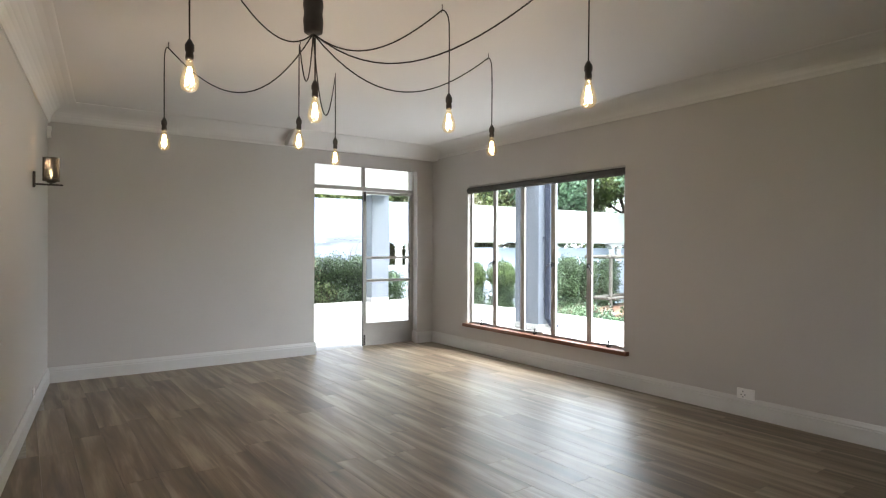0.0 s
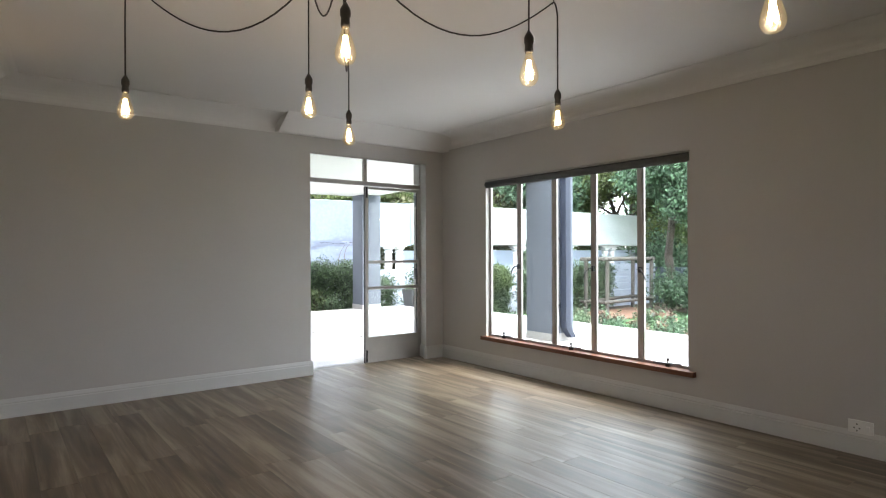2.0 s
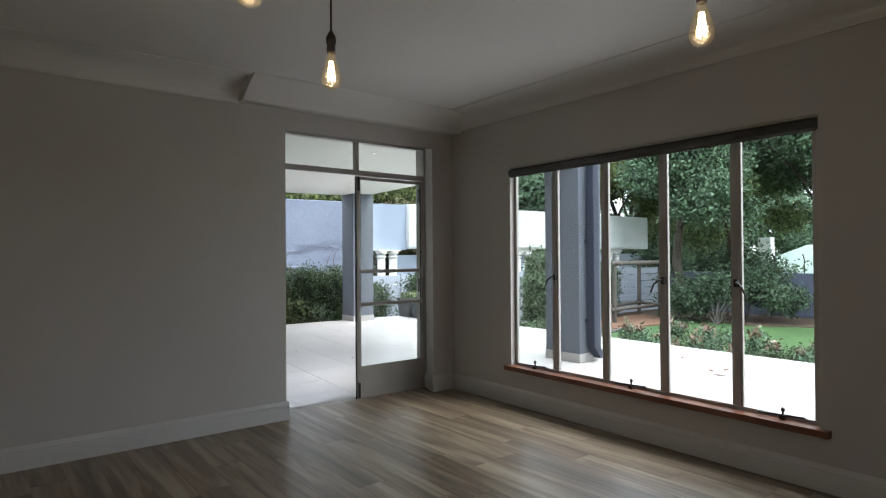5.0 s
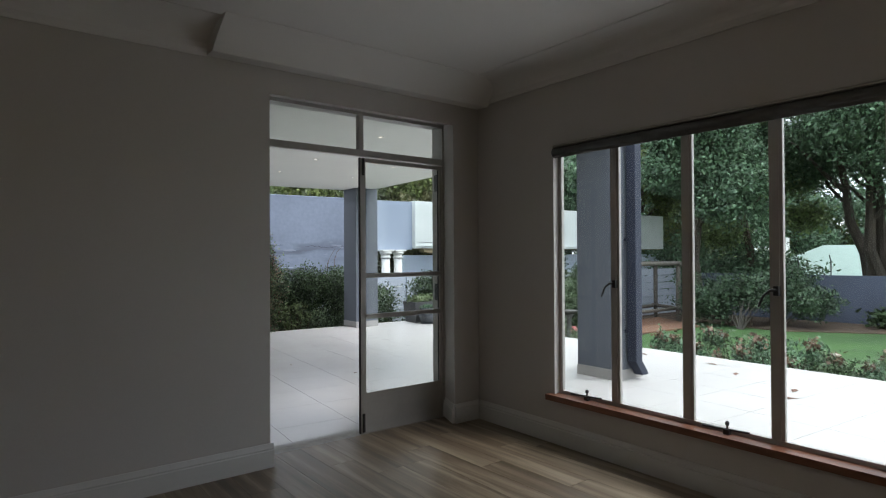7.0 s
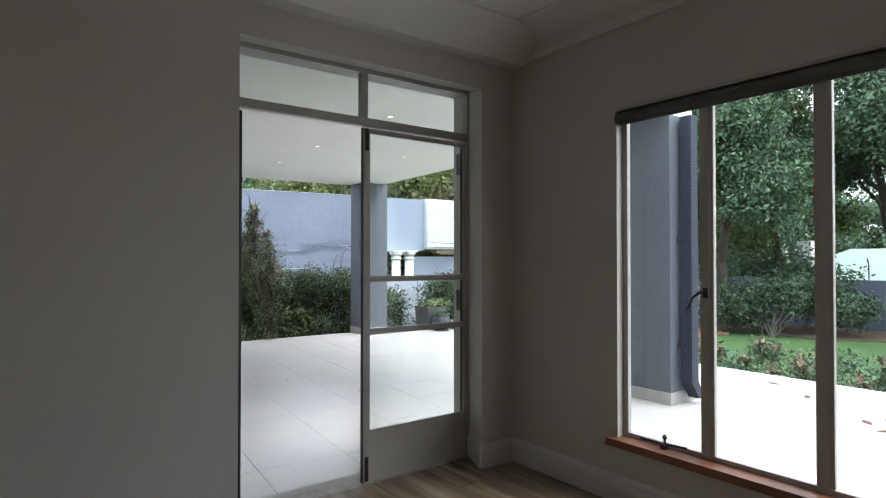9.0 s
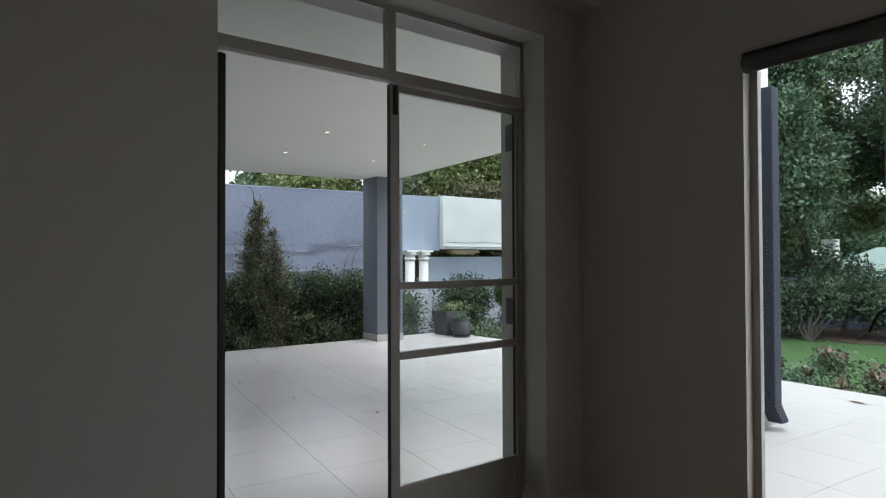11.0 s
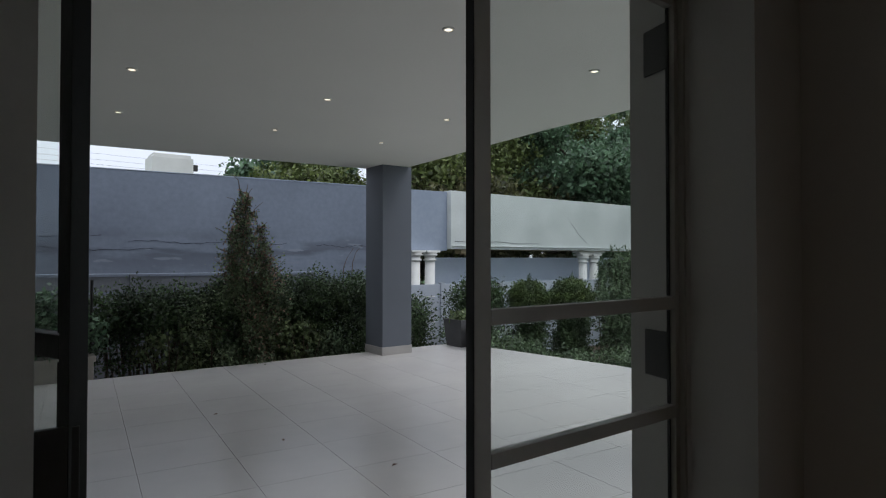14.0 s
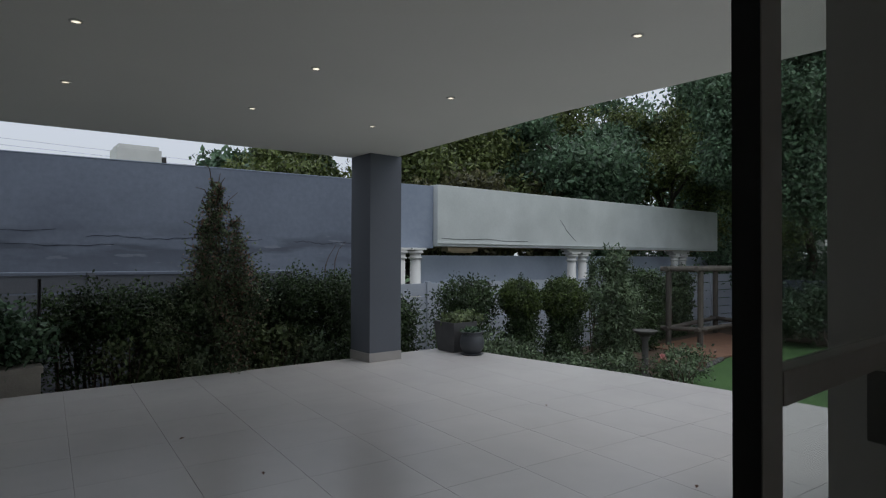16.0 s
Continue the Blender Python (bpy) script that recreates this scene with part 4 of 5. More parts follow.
# hedge along the far edge, left of the corner pillar
hb = []
for i in range(16):
    x = 4.15 + i * 0.24
    top = 0.90 + 0.012 * i + 0.05 * math.sin(i * 1.3)
    for z in (-0.55, -0.05, 0.45, top - 0.3):
        if x > 5.0 or z > 0.3:
            hb.append((x, 15.3 + 0.15 * math.sin(i * 2.1 + z), z, 0.36, 0.36, 0.34))
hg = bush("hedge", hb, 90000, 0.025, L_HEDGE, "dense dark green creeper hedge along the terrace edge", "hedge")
hx = hg.matrix_world.translation
tips = [(5.2 + 0.37 * i - hx.x, 14.98 - hx.y, -0.3 + 0.55 * ((i * 5) % 4) * 0.6 - hx.z, 0.26, 0.06, 0.22) for i in range(8)]
leaves("new_growth", tips, 1800, 0.032, L_GREY, hg, depth=0.95, label="paler young leaves on the hedge face")["kind"] = "stuff"
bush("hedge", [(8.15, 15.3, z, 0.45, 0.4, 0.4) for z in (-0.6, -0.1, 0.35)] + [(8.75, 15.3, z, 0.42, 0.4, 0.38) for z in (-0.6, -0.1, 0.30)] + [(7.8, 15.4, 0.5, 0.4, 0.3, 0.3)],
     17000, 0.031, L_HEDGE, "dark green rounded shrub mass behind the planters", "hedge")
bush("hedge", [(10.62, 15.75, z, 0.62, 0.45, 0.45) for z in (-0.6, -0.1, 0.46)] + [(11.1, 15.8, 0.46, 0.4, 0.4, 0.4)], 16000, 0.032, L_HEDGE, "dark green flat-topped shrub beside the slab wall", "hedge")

# the young tree in front of the hedge
t = thing("young_tree", (5.62, 14.95, GROUND), "slender young tree with fine green and reddish leaves before the hedge", "tree")
bm = tube(wander((0, 0, -0.02), (0.05, 0, 3.45), 8, 0.03), [0.04, 0.036, 0.032, 0.028, 0.024, 0.018, 0.013, 0.008, 0.004], 8)
for k in range(26):
    z = 0.9 + k * 0.095
    a = k * 2.4
    q = 0.75 * (1 - (z - 0.9) / 2.7) + 0.1
    tube(wander((0, 0, z), (q * math.cos(a), q * math.sin(a) * 0.7, z + 0.35), 3, 0.03), [0.012, 0.009, 0.006, 0.003], 5, bm)
part("trunk", bm, TWIG, t, "thin brown stem with fine branches")
bl = []
for k in range(60):
    z = 0.8 + 2.6 * k / 60
    q = (0.92 - 0.335 * (z - 0.8)) * (0.3 + 0.7 * ((k * 7) % 5) / 4)
    a = k * 2.4
    r = (0.24 if z < 2.1 else 0.24 - 0.13 * (z - 2.1)) * (0.6 + 0.5 * ((k * 3) % 4) / 3)
    bl.append((q * math.cos(a), 0.6 * q * math.sin(a), z, r, r, r))
leaves("foliage", bl, 22000, 0.023, L_YOUNG, t, depth=0.95, rough=1.6)
leaves("new_leaves", [b for b in bl if b[0] > 0.05 or b[2] > 2.2], 4600, 0.023, L_RED, t, depth=0.95, label="reddish new leaves")

SB = "low yellow-green shrub with arching leafy stems at the terrace edge"
bush("shrub", [(6.3, 14.85, -0.1, 0.36, 0.2, 0.3), (6.15, 14.8, 0.22, 0.2, 0.14, 0.16), (6.45, 14.8, 0.27, 0.2, 0.14, 0.12), (6.65, 14.8, 0.1, 0.16, 0.12, 0.14)], 1700, 0.038, L_LIGHT, SB, group="low shrubs at the terrace edge", depth=0.9)
bush("shrub", [(4.75, 14.85, -0.1, 0.4, 0.22, 0.3), (4.5, 14.9, 0.2, 0.2, 0.14, 0.16), (4.85, 14.85, 0.28, 0.18, 0.14, 0.18), (5.1, 14.85, 0.2, 0.18, 0.12, 0.16), (4.3, 14.9, 0.05, 0.2, 0.12, 0.12)], 1400, 0.038, L_LIGHT, SB, group="low shrubs at the terrace edge", depth=0.9)
bush("shrub", [(5.6, 14.85, -0.2, 0.4, 0.2, 0.4), (6.9, 14.8, -0.15, 0.45, 0.2, 0.35)], 3000, 0.036, L_GREY, "low grey-green shrub at the foot of the hedge", depth=0.9)

# left planter and its bush
pl = thing("planter", (3.05, 15.0, GROUND), "long pale concrete planter box behind the terrace edge", "planter")
bm = B(-1.1, 0.68, -0.28, 0.28, 0, 1.22, 0.012)
part("box", bm, BOXPOT, pl)
part("rim", B(-1.12, 0.70, -0.30, 0.30, 1.16, 1.23, 0.01), BOXPOT, pl)
bush("bush", [(3.1, 15.0, 0.45, 0.6, 0.4, 0.42), (2.6, 15.0, 0.55, 0.5, 0.4, 0.4), (3.5, 15.05, 0.35, 0.35, 0.3, 0.3)], 9000, 0.042, L_TREE, "leafy green bush growing in a pale planter box", at=(3.1, 15.0, 0.12))
bush("bush", [(4.05, 15.3, 0.1, 0.4, 0.35, 0.55), (3.9, 15.6, 0.6, 0.35, 0.3, 0.3)], 2500, 0.026, L_HEDGE, "sparse dark green creeper against the slab wall")

# topiary balls on stems
for x, y, z, r in ((11.97, 15.5, 0.46, 0.43), (13.0, 15.2, 0.43, 0.50)):
    t = thing("topiary", (x, y, GROUND), "clipped round topiary ball on a leafy stem", "topiary", "topiary balls by the slab wall")
    part("stem", tube(wander((0, 0, -0.02), (0, 0, z - GROUND), 4, 0.02), [0.04, 0.035, 0.03, 0.03, 0.025], 8), TWIG, t)
    h = z - GROUND
    leaves("crown", [(0, 0, h, r, r, r * 0.86), (0.05, 0, h - 0.12, r * 0.95, r * 0.95, r * 0.8), (-0.04, 0.05, h + 0.04, r * 0.9, r * 0.9, r * 0.84)], 14000, 0.027, L_BALL, t, depth=0.45, rough=0.45)
    leaves("top_sprigs", [(0.0, 0, h + r * 0.95, 0.06, 0.06, 0.12), (0.2, 0, h + r * 0.8, 0.05, 0.05, 0.08)], 160, 0.02, L_BALL, t, depth=0.95)["kind"] = "stuff"
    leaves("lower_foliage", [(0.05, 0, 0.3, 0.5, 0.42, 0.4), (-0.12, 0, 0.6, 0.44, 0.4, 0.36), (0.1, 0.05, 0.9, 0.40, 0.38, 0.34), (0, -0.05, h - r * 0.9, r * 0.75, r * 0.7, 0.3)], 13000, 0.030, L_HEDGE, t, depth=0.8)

bush("shrub", [(14.2, 14.8, z, 0.55, 0.45, 0.5) for z in (-0.7, -0.1, 0.45)] + [(14.0, 14.8, 1.05, 0.25, 0.25, 0.45), (14.6, 14.9, 1.05, 0.22, 0.25, 0.45), (15.1, 15.0, 0.1, 0.5, 0.4, 0.6)],
     14000, 0.036, L_GREY, "tall feathery grey-green shrub beside the slab wall", depth=0.85, long=3.0)
bush("shrub", [(17.6, 16.35, z, 0.5, 0.3, 0.5) for z in (-0.7, 0.0, 0.5)] + [(18.7, 16.4, z, 0.55, 0.25, 0.5) for z in (-0.7, -0.1, 0.45)] + [(20.0, 16.42, z, 0.7, 0.25, 0.5) for z in (-0.7, -0.1, 0.5)], 22000, 0.04, L_GREY, "grey-green shrubs along the slab wall behind the pole frame")
bush("shrub", [(16.6, 15.6, z, 0.5, 0.4, 0.5) for z in (-0.7, 0.0, 0.5)], 7000, 0.04, L_HEDGE, "dark green shrub beside the slab wall")
bush("shrub", [(9.6, 14.9, -0.2, 0.4, 0.3, 0.3), (10.3, 14.6, -0.45, 0.5, 0.4, 0.4), (10.9, 14.5, -0.6, 0.5, 0.4, 0.35), (11.5, 13.9, -0.7, 0.6, 0.4, 0.3), (12.6, 13.6, -0.8, 0.6, 0.4, 0.3), (13.7, 13.1, -0.85, 0.6, 0.35, 0.28), (14.8, 13.5, -0.85, 0.6, 0.4, 0.3)], 13000, 0.038, L_GREY, "mixed low grey-green planting in the flower bed")
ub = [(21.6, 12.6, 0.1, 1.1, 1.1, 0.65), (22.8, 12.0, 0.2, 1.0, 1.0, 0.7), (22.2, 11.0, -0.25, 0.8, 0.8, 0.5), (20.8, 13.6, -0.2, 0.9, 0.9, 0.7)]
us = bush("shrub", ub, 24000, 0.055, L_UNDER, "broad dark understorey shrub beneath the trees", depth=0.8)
bm = bmesh.new()
for i in range(7):
    a = -0.9 + 0.3 * i
    tube(wander((-1.0, -0.2 + 0.02 * i, -0.02), (-1.15 + 0.1 * i, -0.2 + 0.75 * math.sin(a), 0.85 + 0.15 * math.cos(a * 3)), 4, 0.03), [0.03, 0.026, 0.022, 0.016, 0.01], 6, bm)
part("bare_limbs", bm, POLE, us, "pale bare stems low in the shrub")
bush("shrub", [(24.3, 5.5, -0.8, 0.8, 1.6, 0.4), (24.2, 8.5, -0.8, 0.8, 1.5, 0.4), (24.3, 2.0, -0.8, 0.8, 1.6, 0.4)], 12000, 0.09, L_HEDGE, "low green border planting along the far wall", depth=0.7)

# rose bushes along the terrace edge
k = 0
for x, y, h in ((10.35, 8.6, 1.12), (10.7, 7.9, 1.15), (10.2, 7.1, 1.2), (10.5, 6.3, 1.1), (10.1, 5.5, 1.2), (10.6, 4.6, 1.1), (10.2, 3.7, 1.15), (10.4, 2.6, 1.1), (10.0, 10.6, 0.72), (13.1, 12.6, 0.72)):
    t = thing("rose_bush", (x, y, GROUND), "leggy rose bush with sparse green and reddish leaves beyond the terrace", "rose bush", "rose bushes beyond the terrace")
    bm = bmesh.new()
    tips = []
    for j in range(7):
        a = j * 0.9 + k
        tip = Vector((0.42 * math.cos(a), 0.42 * math.sin(a), h * (0.75 + 0.3 * rng.random())))
        tube(wander((0, 0, -0.02), tip, 4, 0.05), [0.014, 0.012, 0.01, 0.007, 0.004], 5, bm)
        tips.append(tip)
    tagged(part("woody_base", bm, TWIG, t), kind="stuff")
    leaves("foliage", [(p.x, p.y, p.z - 0.12, 0.2, 0.2, 0.22) for p in tips] + [(0, 0, h * 0.5, 0.4, 0.4, 0.4)], 2600 if h > 1 else 500, 0.032, L_GREY if k % 2 else L_TREE, t, depth=0.95)
    leaves("new_growth", [(p.x, p.y, p.z, 0.12, 0.12, 0.1) for p in tips[:4]], 220 if h > 1 else 40, 0.04, L_RED, t, depth=0.9, label="reddish young leaves")["kind"] = "stuff"
    if k in (0, 3, 9):
        p = tips[0]
        bm = bmesh.new()
        for (dx, dy, dz) in ((0, 0, 0.06), (0.12, 0.05, 0.0)):
            for q in range(9):
                a = q * 2.4
                r = 0.012 + 0.003 * q
                vs = [bm.verts.new((p.x + dx + c[0], p.y + dy + c[1], p.z + dz + c[2])) for c in (
                    (r * math.cos(a), r * math.sin(a), -0.03), ((r + 0.02) * math.cos(a - 0.6), (r + 0.02) * math.sin(a - 0.6), 0.01),
                    ((r + 0.025) * math.cos(a), (r + 0.025) * math.sin(a), 0.03), ((r + 0.02) * math.cos(a + 0.6), (r + 0.02) * math.sin(a + 0.6), 0.01))]
                bm.faces.new(vs)
        part("flower", bm, PINK if k == 9 else CREAM, t, "open rose flowers")
    k += 1

# far undergrowth
fu = [(27.5 + 2.2 * math.sin(i * 1.7), 21.5 - i * 1.35, 0.3 + 0.5 * math.sin(i * 2.3), 1.7, 1.7, 1.5) for i in range(6)]
bush("far_shrubs", fu, 42000, 0.09, L_TREE, "mass of tall green shrubs behind the far garden wall", depth=0.85)
bush("far_shrubs", [(36.0, 21.5, 1.0, 2.2, 2.2, 2.0), (38.0, 20.6, 0.6, 1.5, 1.5, 1.5)] + [(51.0, 22.0 - 3.0 * i, 2.2, 2.6, 2.6, 2.2) for i in range(6)], 20000, 0.14, L_OLIVE, "distant olive green shrubs near a pale roof", depth=0.85)

# beds
def bed(points, z, material, label):
    return structure(put("flower_bed", prism(points, GROUND - 0.05, z), material), label)


bed([(9.2, 11.6), (12.6, 12.6), (15.8, 13.6), (22.0, 14.2), (27.0, 15.0), (27.0, 17.0), (-6.0, 17.8), (-6.0, 14.9), (8.9, 14.3)], GROUND + 0.03, SOIL, "dark soil planting bed along the wall")
bed([(9.5, 2.0), (11.2, 2.0), (11.3, 9.0), (9.6, 9.6)], GROUND + 0.03, SOIL, "dark soil rose bed beside the terrace")
bed([(16.9, 13.8), (20.2, 13.6), (21.6, 16.0), (17.2, 15.8)], GROUND + 0.05, EARTH, "bare red earth under the pole frame")
bed([(21.0, 11.5), (23.0, 8.5), (23.2, 3.0), (22.8, -8.0), (26.1, -8.0), (24.5, 15.2), (21.5, 14.0)], GROUND + 0.03, SOIL, "brown soil border along the far wall")

# stone edging between the lawn and the bed
for k in range(22):
    u = k / 21
    x, y = 13.3 + 3.6 * u, 12.95 + 0.25 * math.sin(2.5 * u) + 0.6 * u * u
    bm = bmesh.new()
    bmesh.ops.create_icosphere(bm, subdivisions=2, radius=1.0)
    sx_, sy_, sz_ = 0.085 + 0.03 * rng.random(), 0.06 + 0.02 * rng.random(), 0.05 + 0.025 * rng.random()
    for v in bm.verts:
        w = 1 + 0.18 * math.sin(5 * v.co.x + k) * math.cos(4 * v.co.y + 2 * k)
        v.co = Vector((v.co.x * sx_ * w, v.co.y * sy_ * w, max(-0.02, v.co.z * sz_ * w)))
    stone = put("edging_stone", bm, STONE)
    tagged(stone, "small rough grey-brown stone edging the flower bed", "stone", "stones edging the flower bed")
    stone.matrix_world = pose(x, y, GROUND + 0.02, 0, 0, 60 * rng.random())

# pole frame in the garden
pf = thing("pole_frame", (18.6, 15.0, GROUND), "weathered round-pole garden frame with low rails", "garden frame")
cr = [(-0.7, 0.6), (-0.37, -0.12), (2.45, -0.14), (3.0, 1.1)]
for x, y in cr:
    part("pole", tube([(x, y, -0.05), (x + 0.02, y, 2.15)], 0.075, 10), POLE, pf)
for a, b in ((0, 1), (1, 2), (2, 3), (3, 0)):
    for z, r in ((2.10, 0.07), (0.50, 0.06)):
        p, q = Vector((*cr[a], z)), Vector((*cr[b], z))
        d = (q - p).normalized() * 0.2
        part("crossbar", tube([p - d, q + d], r, 10), POLE, pf)

st = thing("garden_stake", (3.72, 15.0, GROUND), "thin dark garden stake standing in the planting", "stake")
part("rod", tube([(0, 0, -0.02), (0.01, 0, 2.15)], 0.018, 6), BLACK, st)
t = thing("creeper", (7.25, 15.5, GROUND), "thin wiry creeper shoots curling above the hedge", "creeper")
for k in (4, 5):
    x = -0.45 + 0.17 * k
    part("shoot", tube([(x, 0, 1.8), (x + 0.03, 0.02, 2.2 + 0.07 * (k % 3)), (x + 0.10, 0.03, 2.42 + 0.1 * (k % 2)), (x + 0.22, 0.02, 2.40 + 0.05 * k)], [0.01, 0.007, 0.005, 0.003], 5), TWIG, t)
leaves("foliage", [(-0.45 + 0.17 * k, 0, 2.0, 0.12, 0.1, 0.16) for k in range(6)], 450, 0.022, L_HEDGE, t, depth=0.95)
bush("shrub", [(15.3, 16.2, 0.4, 0.2, 0.2, 0.5), (15.35, 16.2, 1.0, 0.12, 0.12, 0.35)], 2500, 0.03, L_GREY, "slender upright shrub in front of the columns", depth=0.9)
for x, hp in ((-25.0, 8.3), (15.0, 7.2)):
    up = thing("utility_pole", (x, 43.1, GROUND), "tall weathered wooden pole carrying overhead wires", "utility pole", "poles carrying the wires")
    part("mast", tube([(0, 0, -0.05), (0, 0, hp - GROUND)], [0.13, 0.09], 10), POLE, up)
for z0, z1 in ((7.9, 6.9), (7.5, 6.6), (7.15, 6.35)):
    ca_ = thing("overhead_cable", (-25, 43, z0), "thin overhead wire strung between poles against the sky", "cable", "wires against the sky")
    part("wire", tube([(40 * k / 8, 0.02, (z1 - z0) * k / 8 - 0.6 * (k / 8) * (1 - k / 8)) for k in range(9)], 0.006, 4), CABLE, ca_)
pa = thing("palm", (8.07, 20.6, GROUND), "spiky-leaved green palm showing above the boundary wall", "palm")
part("trunk", tube([(0, 0, -0.02), (0.03, 0, 4.0)], [0.10, 0.08], 8), BARK, pa)
bm = bmesh.new()
for k in range(46):
    a, e = k * 2.4, 0.15 + 1.25 * (k / 46)
    q, w = 0.62 + 0.12 * math.sin(k), 0.018
    c, d = math.cos(a) * math.cos(e), math.sin(a) * math.cos(e)
    vs = [bm.verts.new(v) for v in ((-w * d, w * c, 4.0), (w * d, -w * c, 4.0), (q * c * 0.6 + w * d, q * d * 0.6 - w * c, 4.0 + q * 0.6 * math.sin(e)), (q * c, q * d, 3.95 + q * math.sin(e)), (q * c * 0.6 - w * d, q * d * 0.6 + w * c, 4.0 + q * 0.6 * math.sin(e)))]
    bm.faces.new(vs)
part("crown", bm, L_GREY, pa, "spiky sword-shaped leaves")
bb = thing("bird_bath", (13.6, 13.66, GROUND), "grey stone bird bath on a slim pedestal", "bird bath")
part("pedestal", lathe([(0.18, 0), (0.16, 0.06), (0.07, 0.12), (0.06, 0.75), (0.12, 0.86)], 16), STONE, bb, smooth=True)
part("bowl", lathe([(0.08, 0.86), (0.17, 0.89), (0.24, 0.95), (0.235, 0.965), (0.16, 0.92), (0.04, 0.91)], 24), STONE, bb, smooth=True)

# planters at the corner
cp = thing("planter", (8.90, 13.98, TERR), "square charcoal concrete planter on the terrace corner", "planter")
bm = bmesh.new()
a0, a1, h = 0.19, 0.235, 0.44
vs = [[bm.verts.new((s * r, t * r, z)) for s, t in ((-1, -1), (1, -1), (1, 1), (-1, 1))] for r, z in ((a0, 0), (a1, h), (a1 - 0.03, h), (a1 - 0.04, h - 0.08))]
bm.faces.new(vs[0][::-1])
for p, q in zip(vs, vs[1:]):
    for i in range(4):
        bm.faces.new((p[i], p[(i + 1) % 4], q[(i + 1) % 4], q[i]))
bm.faces.new(vs[-1])
part("box", bm, CUBEPOT, cp)
leaves("plant", [(0.05, 0, h + 0.03, 0.26, 0.24, 0.10), (0.27, 0.05, h + 0.02, 0.26, 0.22, 0.10)], 1900, 0.035, L_LIGHT, cp, depth=0.9, label="bright green small-leaved plant")
rp = thing("pot", (8.84, 13.54, TERR), "round bulbous charcoal glazed pot in front of a square planter", "pot")
part("body", lathe([(0.10, 0), (0.13, 0.03), (0.172, 0.11), (0.182, 0.18), (0.165, 0.26), (0.145, 0.29), (0.165, 0.32), (0.165, 0.335), (0.14, 0.335), (0.13, 0.29)], 28), POT, rp, smooth=True)
part("saucer", lathe([(0.15, -0.0005), (0.175, 0.015), (0.16, 0.02)], 24), POT, rp)
leaves("plant", [(0, 0, 0.335, 0.14, 0.14, 0.05)], 350, 0.035, L_TREE, rp, depth=0.9, label="trailing green plant")

# dead leaves on the terrace
for x, y, a in ((8.5, 6.9, 20), (8.9, 7.4, 80), (7.9, 6.2, 40), (7.7, 6.0, 130), (8.1, 6.1, 10), (8.9, 8.4, 60), (5.0, 9.9, 15), (4.6, 10.9, 70), (4.4, 12.0, 30), (7.4, 10.9, 50), (6.6, 9.0, 20)):
    t = thing("fallen_leaf", pose(x, y, TERR + 0.002, 0, 0, a), "small curled brown dead leaf on the terrace tiles", "leaf", "dead leaves on the terrace")
    bm = bmesh.new()
    s = 0.06 if x > 7.6 and y < 8.6 else 0.02
    vs = [bm.verts.new(c) for c in ((-s * 1.6, 0, 0), (0, -s * 0.6, 0.006), (s * 1.6, 0, 0.001), (0, s * 0.6, 0.008), (0, 0, 0))]
    for f in ((0, 1, 4), (1, 2, 4), (2, 3, 4), (3, 0, 4)):
        bm.faces.new([vs[i] for i in f])
    part("blade", bm, DEADLEAF, t)

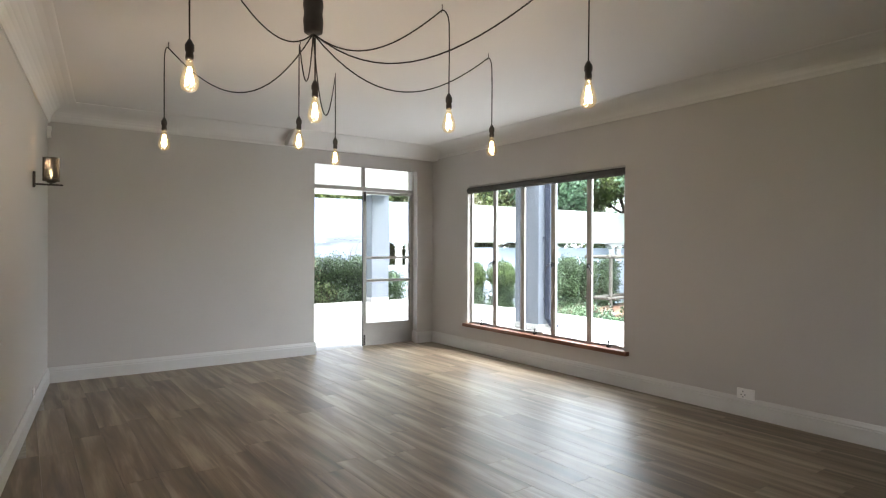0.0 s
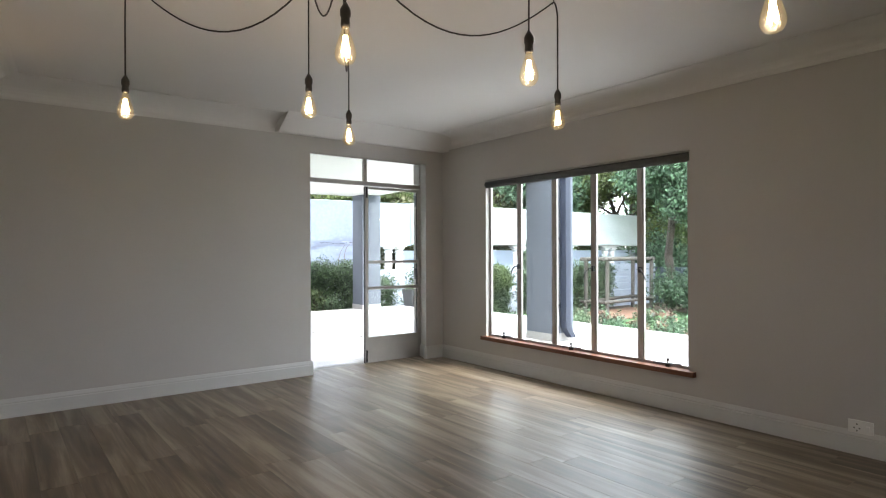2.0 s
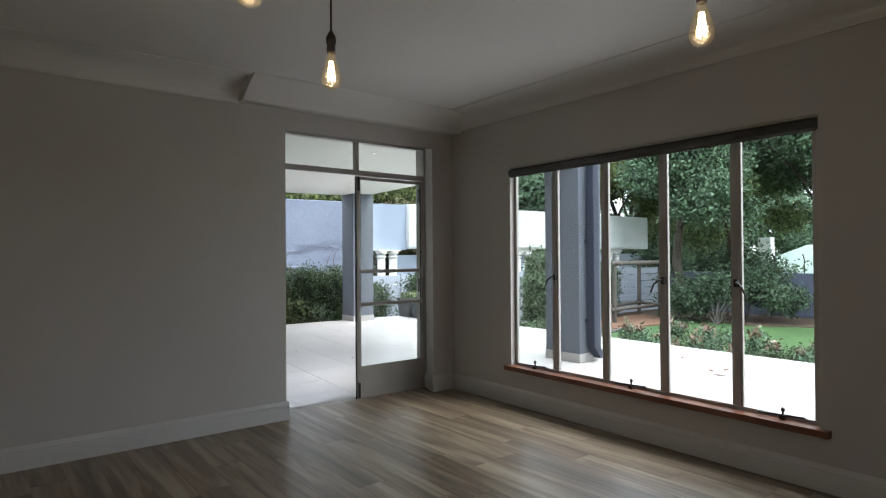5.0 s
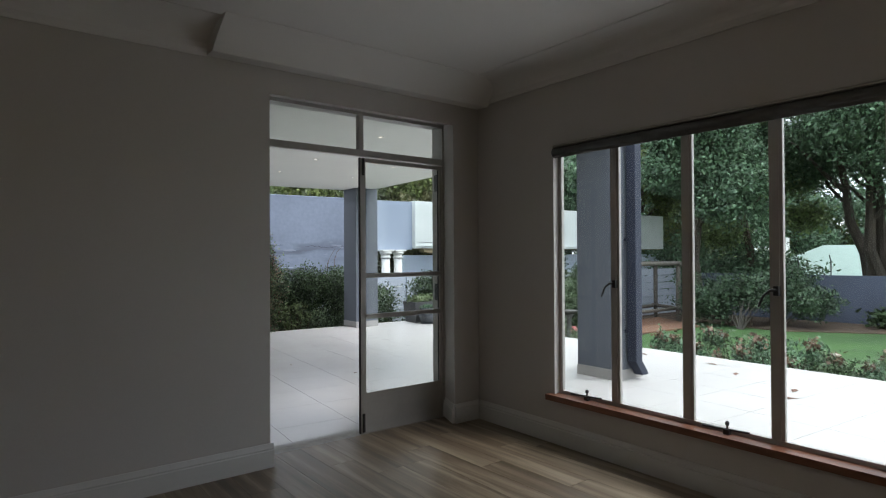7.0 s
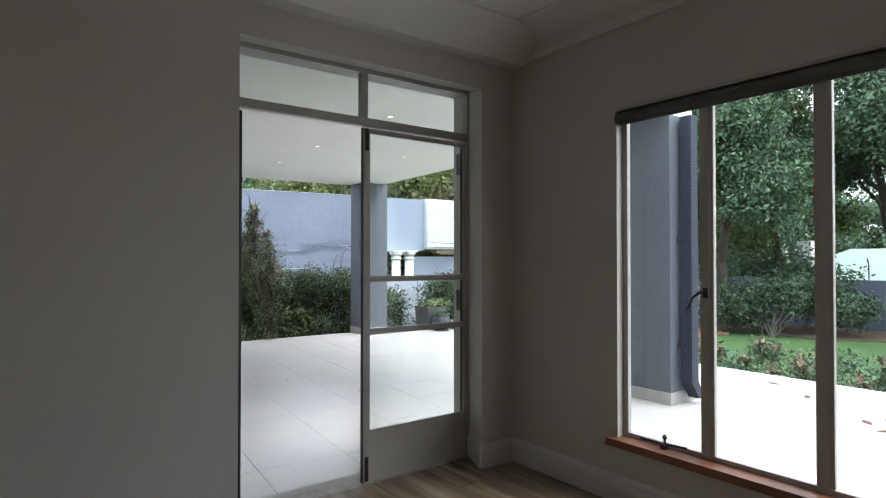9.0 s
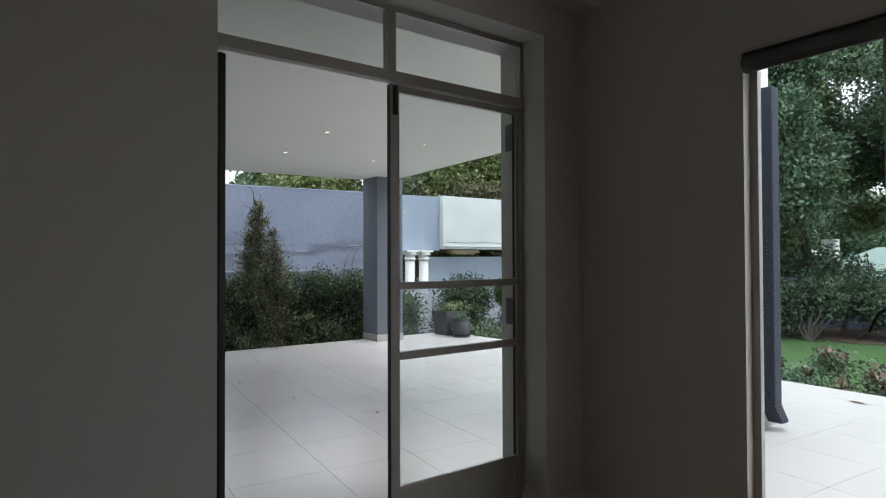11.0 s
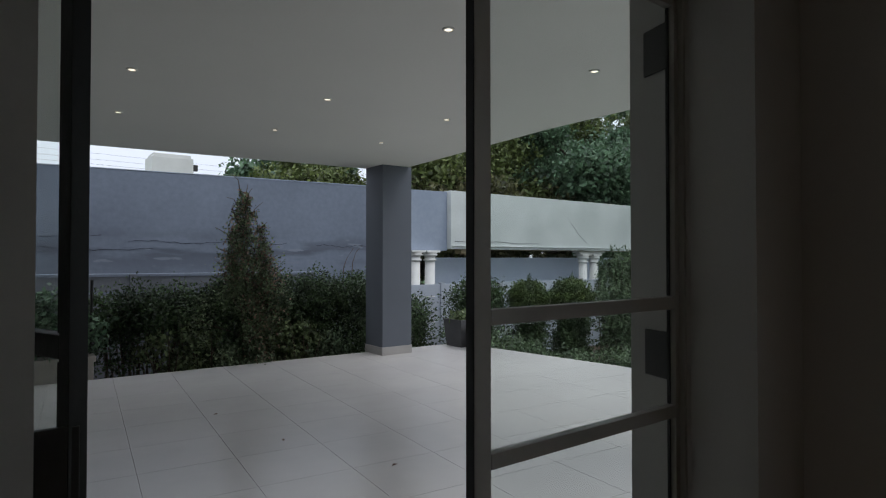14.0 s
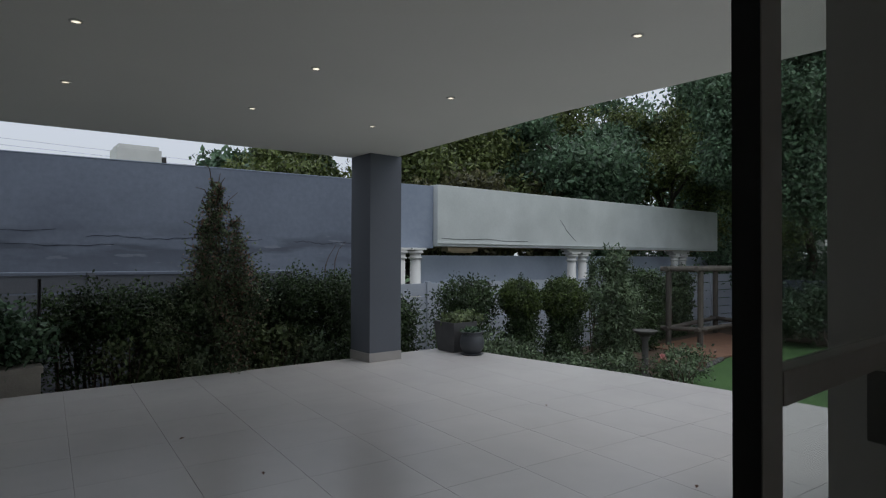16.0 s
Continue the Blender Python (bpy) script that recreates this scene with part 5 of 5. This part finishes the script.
# ---- floor boards ----
floor = thing("floor", (0, 0, 0), "grey-brown oak laminate boards laid lengthwise with staggered joints", "floor", kind="structure")
PW, PLN = 0.185, 1.25
full = None
r2 = random.Random(3)
x = WX - 0.004
while x > left_x(-3) - 0.05:
    y = DY - 0.001 - PLN * r2.random()
    ys = []
    end = 7.355 if x - PW / 2 > DX0 and x - PW / 2 < 4.36 else DY - 0.002
    top = end
    first_len = 0.3 + 0.9 * r2.random()
    y1 = top
    ln = first_len
    while y1 > -2.99 and left_x(y1) >= x:
        y1 -= 0.2
    while y1 > -2.99 and left_x(y1) < x:
        y0 = max(y1 - ln, -2.99)
        g = 0.0009
        xm = left_x(y1) - 0.05
        x0 = max(x - PW + g, xm)
        if abs(ln - PLN) < 1e-6 and full and x0 > xm and y0 > -2.98:
            ob = full.copy()
            scene.collection.objects.link(ob)
            ob.location = (x - PW, y0, 0)
        else:
            ob = part("board", B(x0 - (x - PW), PW - g, g, y1 - y0 - g, -0.011, 0.0), OAK, floor)
            ob.location = (x - PW, y0, 0)
            if abs(ln - PLN) < 1e-6 and x0 > xm and y0 > -2.98 and full is None:
                full = ob
        y1 = y0
        ln = PLN
    x -= PW

# ---- terrace tiles ----
def clip(poly, clipper):
    for i in range(len(clipper)):
        ax, ay = clipper[i]
        bx, by = clipper[(i + 1) % len(clipper)]
        out = []
        for j in range(len(poly)):
            p, q = poly[j - 1], poly[j]
            sp = (bx - ax) * (p[1] - ay) - (by - ay) * (p[0] - ax)
            sq = (bx - ax) * (q[1] - ay) - (by - ay) * (q[0] - ax)
            if (sp >= 0) != (sq >= 0):
                t = sp / (sp - sq)
                out.append((p[0] + (q[0] - p[0]) * t, p[1] + (q[1] - p[1]) * t))
            if sq >= 0:
                out.append(q)
        poly = out
        if len(poly) < 3:
            return []
    return poly


terrace = thing("terrace_floor", (0, 0, 0), "large pale porcelain tiles with thin dark joints, lightly stained", "terrace floor", kind="structure")
ZONES = [[(-2.5, 7.623), (9.41, 7.623), (9.435, 10.0), (9.39, 11.3), (8.99, 14.29), (3.3, 14.47), (-2.5, 14.68)],
         [(4.679, -1.5), (9.24, -1.5), (9.39, 5.9), (9.41, 7.623), (4.679, 7.623)]]
PT = 0.632
ca, sa = math.cos(radians(-5.4)), math.sin(radians(-5.4))
for zone in ZONES:
    for i in range(-16, 16):
        for j in range(-22, 12):
            ox, oy = 4.805 + PT * (i * ca - j * sa), 10.655 + PT * (i * sa + j * ca)
            g = 0.0014
            sq = [(ox + u * ca - v * sa, oy + u * sa + v * ca) for u, v in ((g, g), (PT - g, g), (PT - g, PT - g), (g, PT - g))]
            poly = clip(sq, zone)
            if poly:
                cx, cy = sum(p[0] for p in poly) / len(poly), sum(p[1] for p in poly) / len(poly)
                area = 0.5 * abs(sum(poly[k - 1][0] * poly[k][1] - poly[k][0] * poly[k - 1][1] for k in range(len(poly))))
                if area > 0.002:
                    ob = part("tile", prism([(p[0] - cx, p[1] - cy) for p in poly], -0.011, 0), TILE, terrace)
                    ob.location = (cx, cy, TERR)
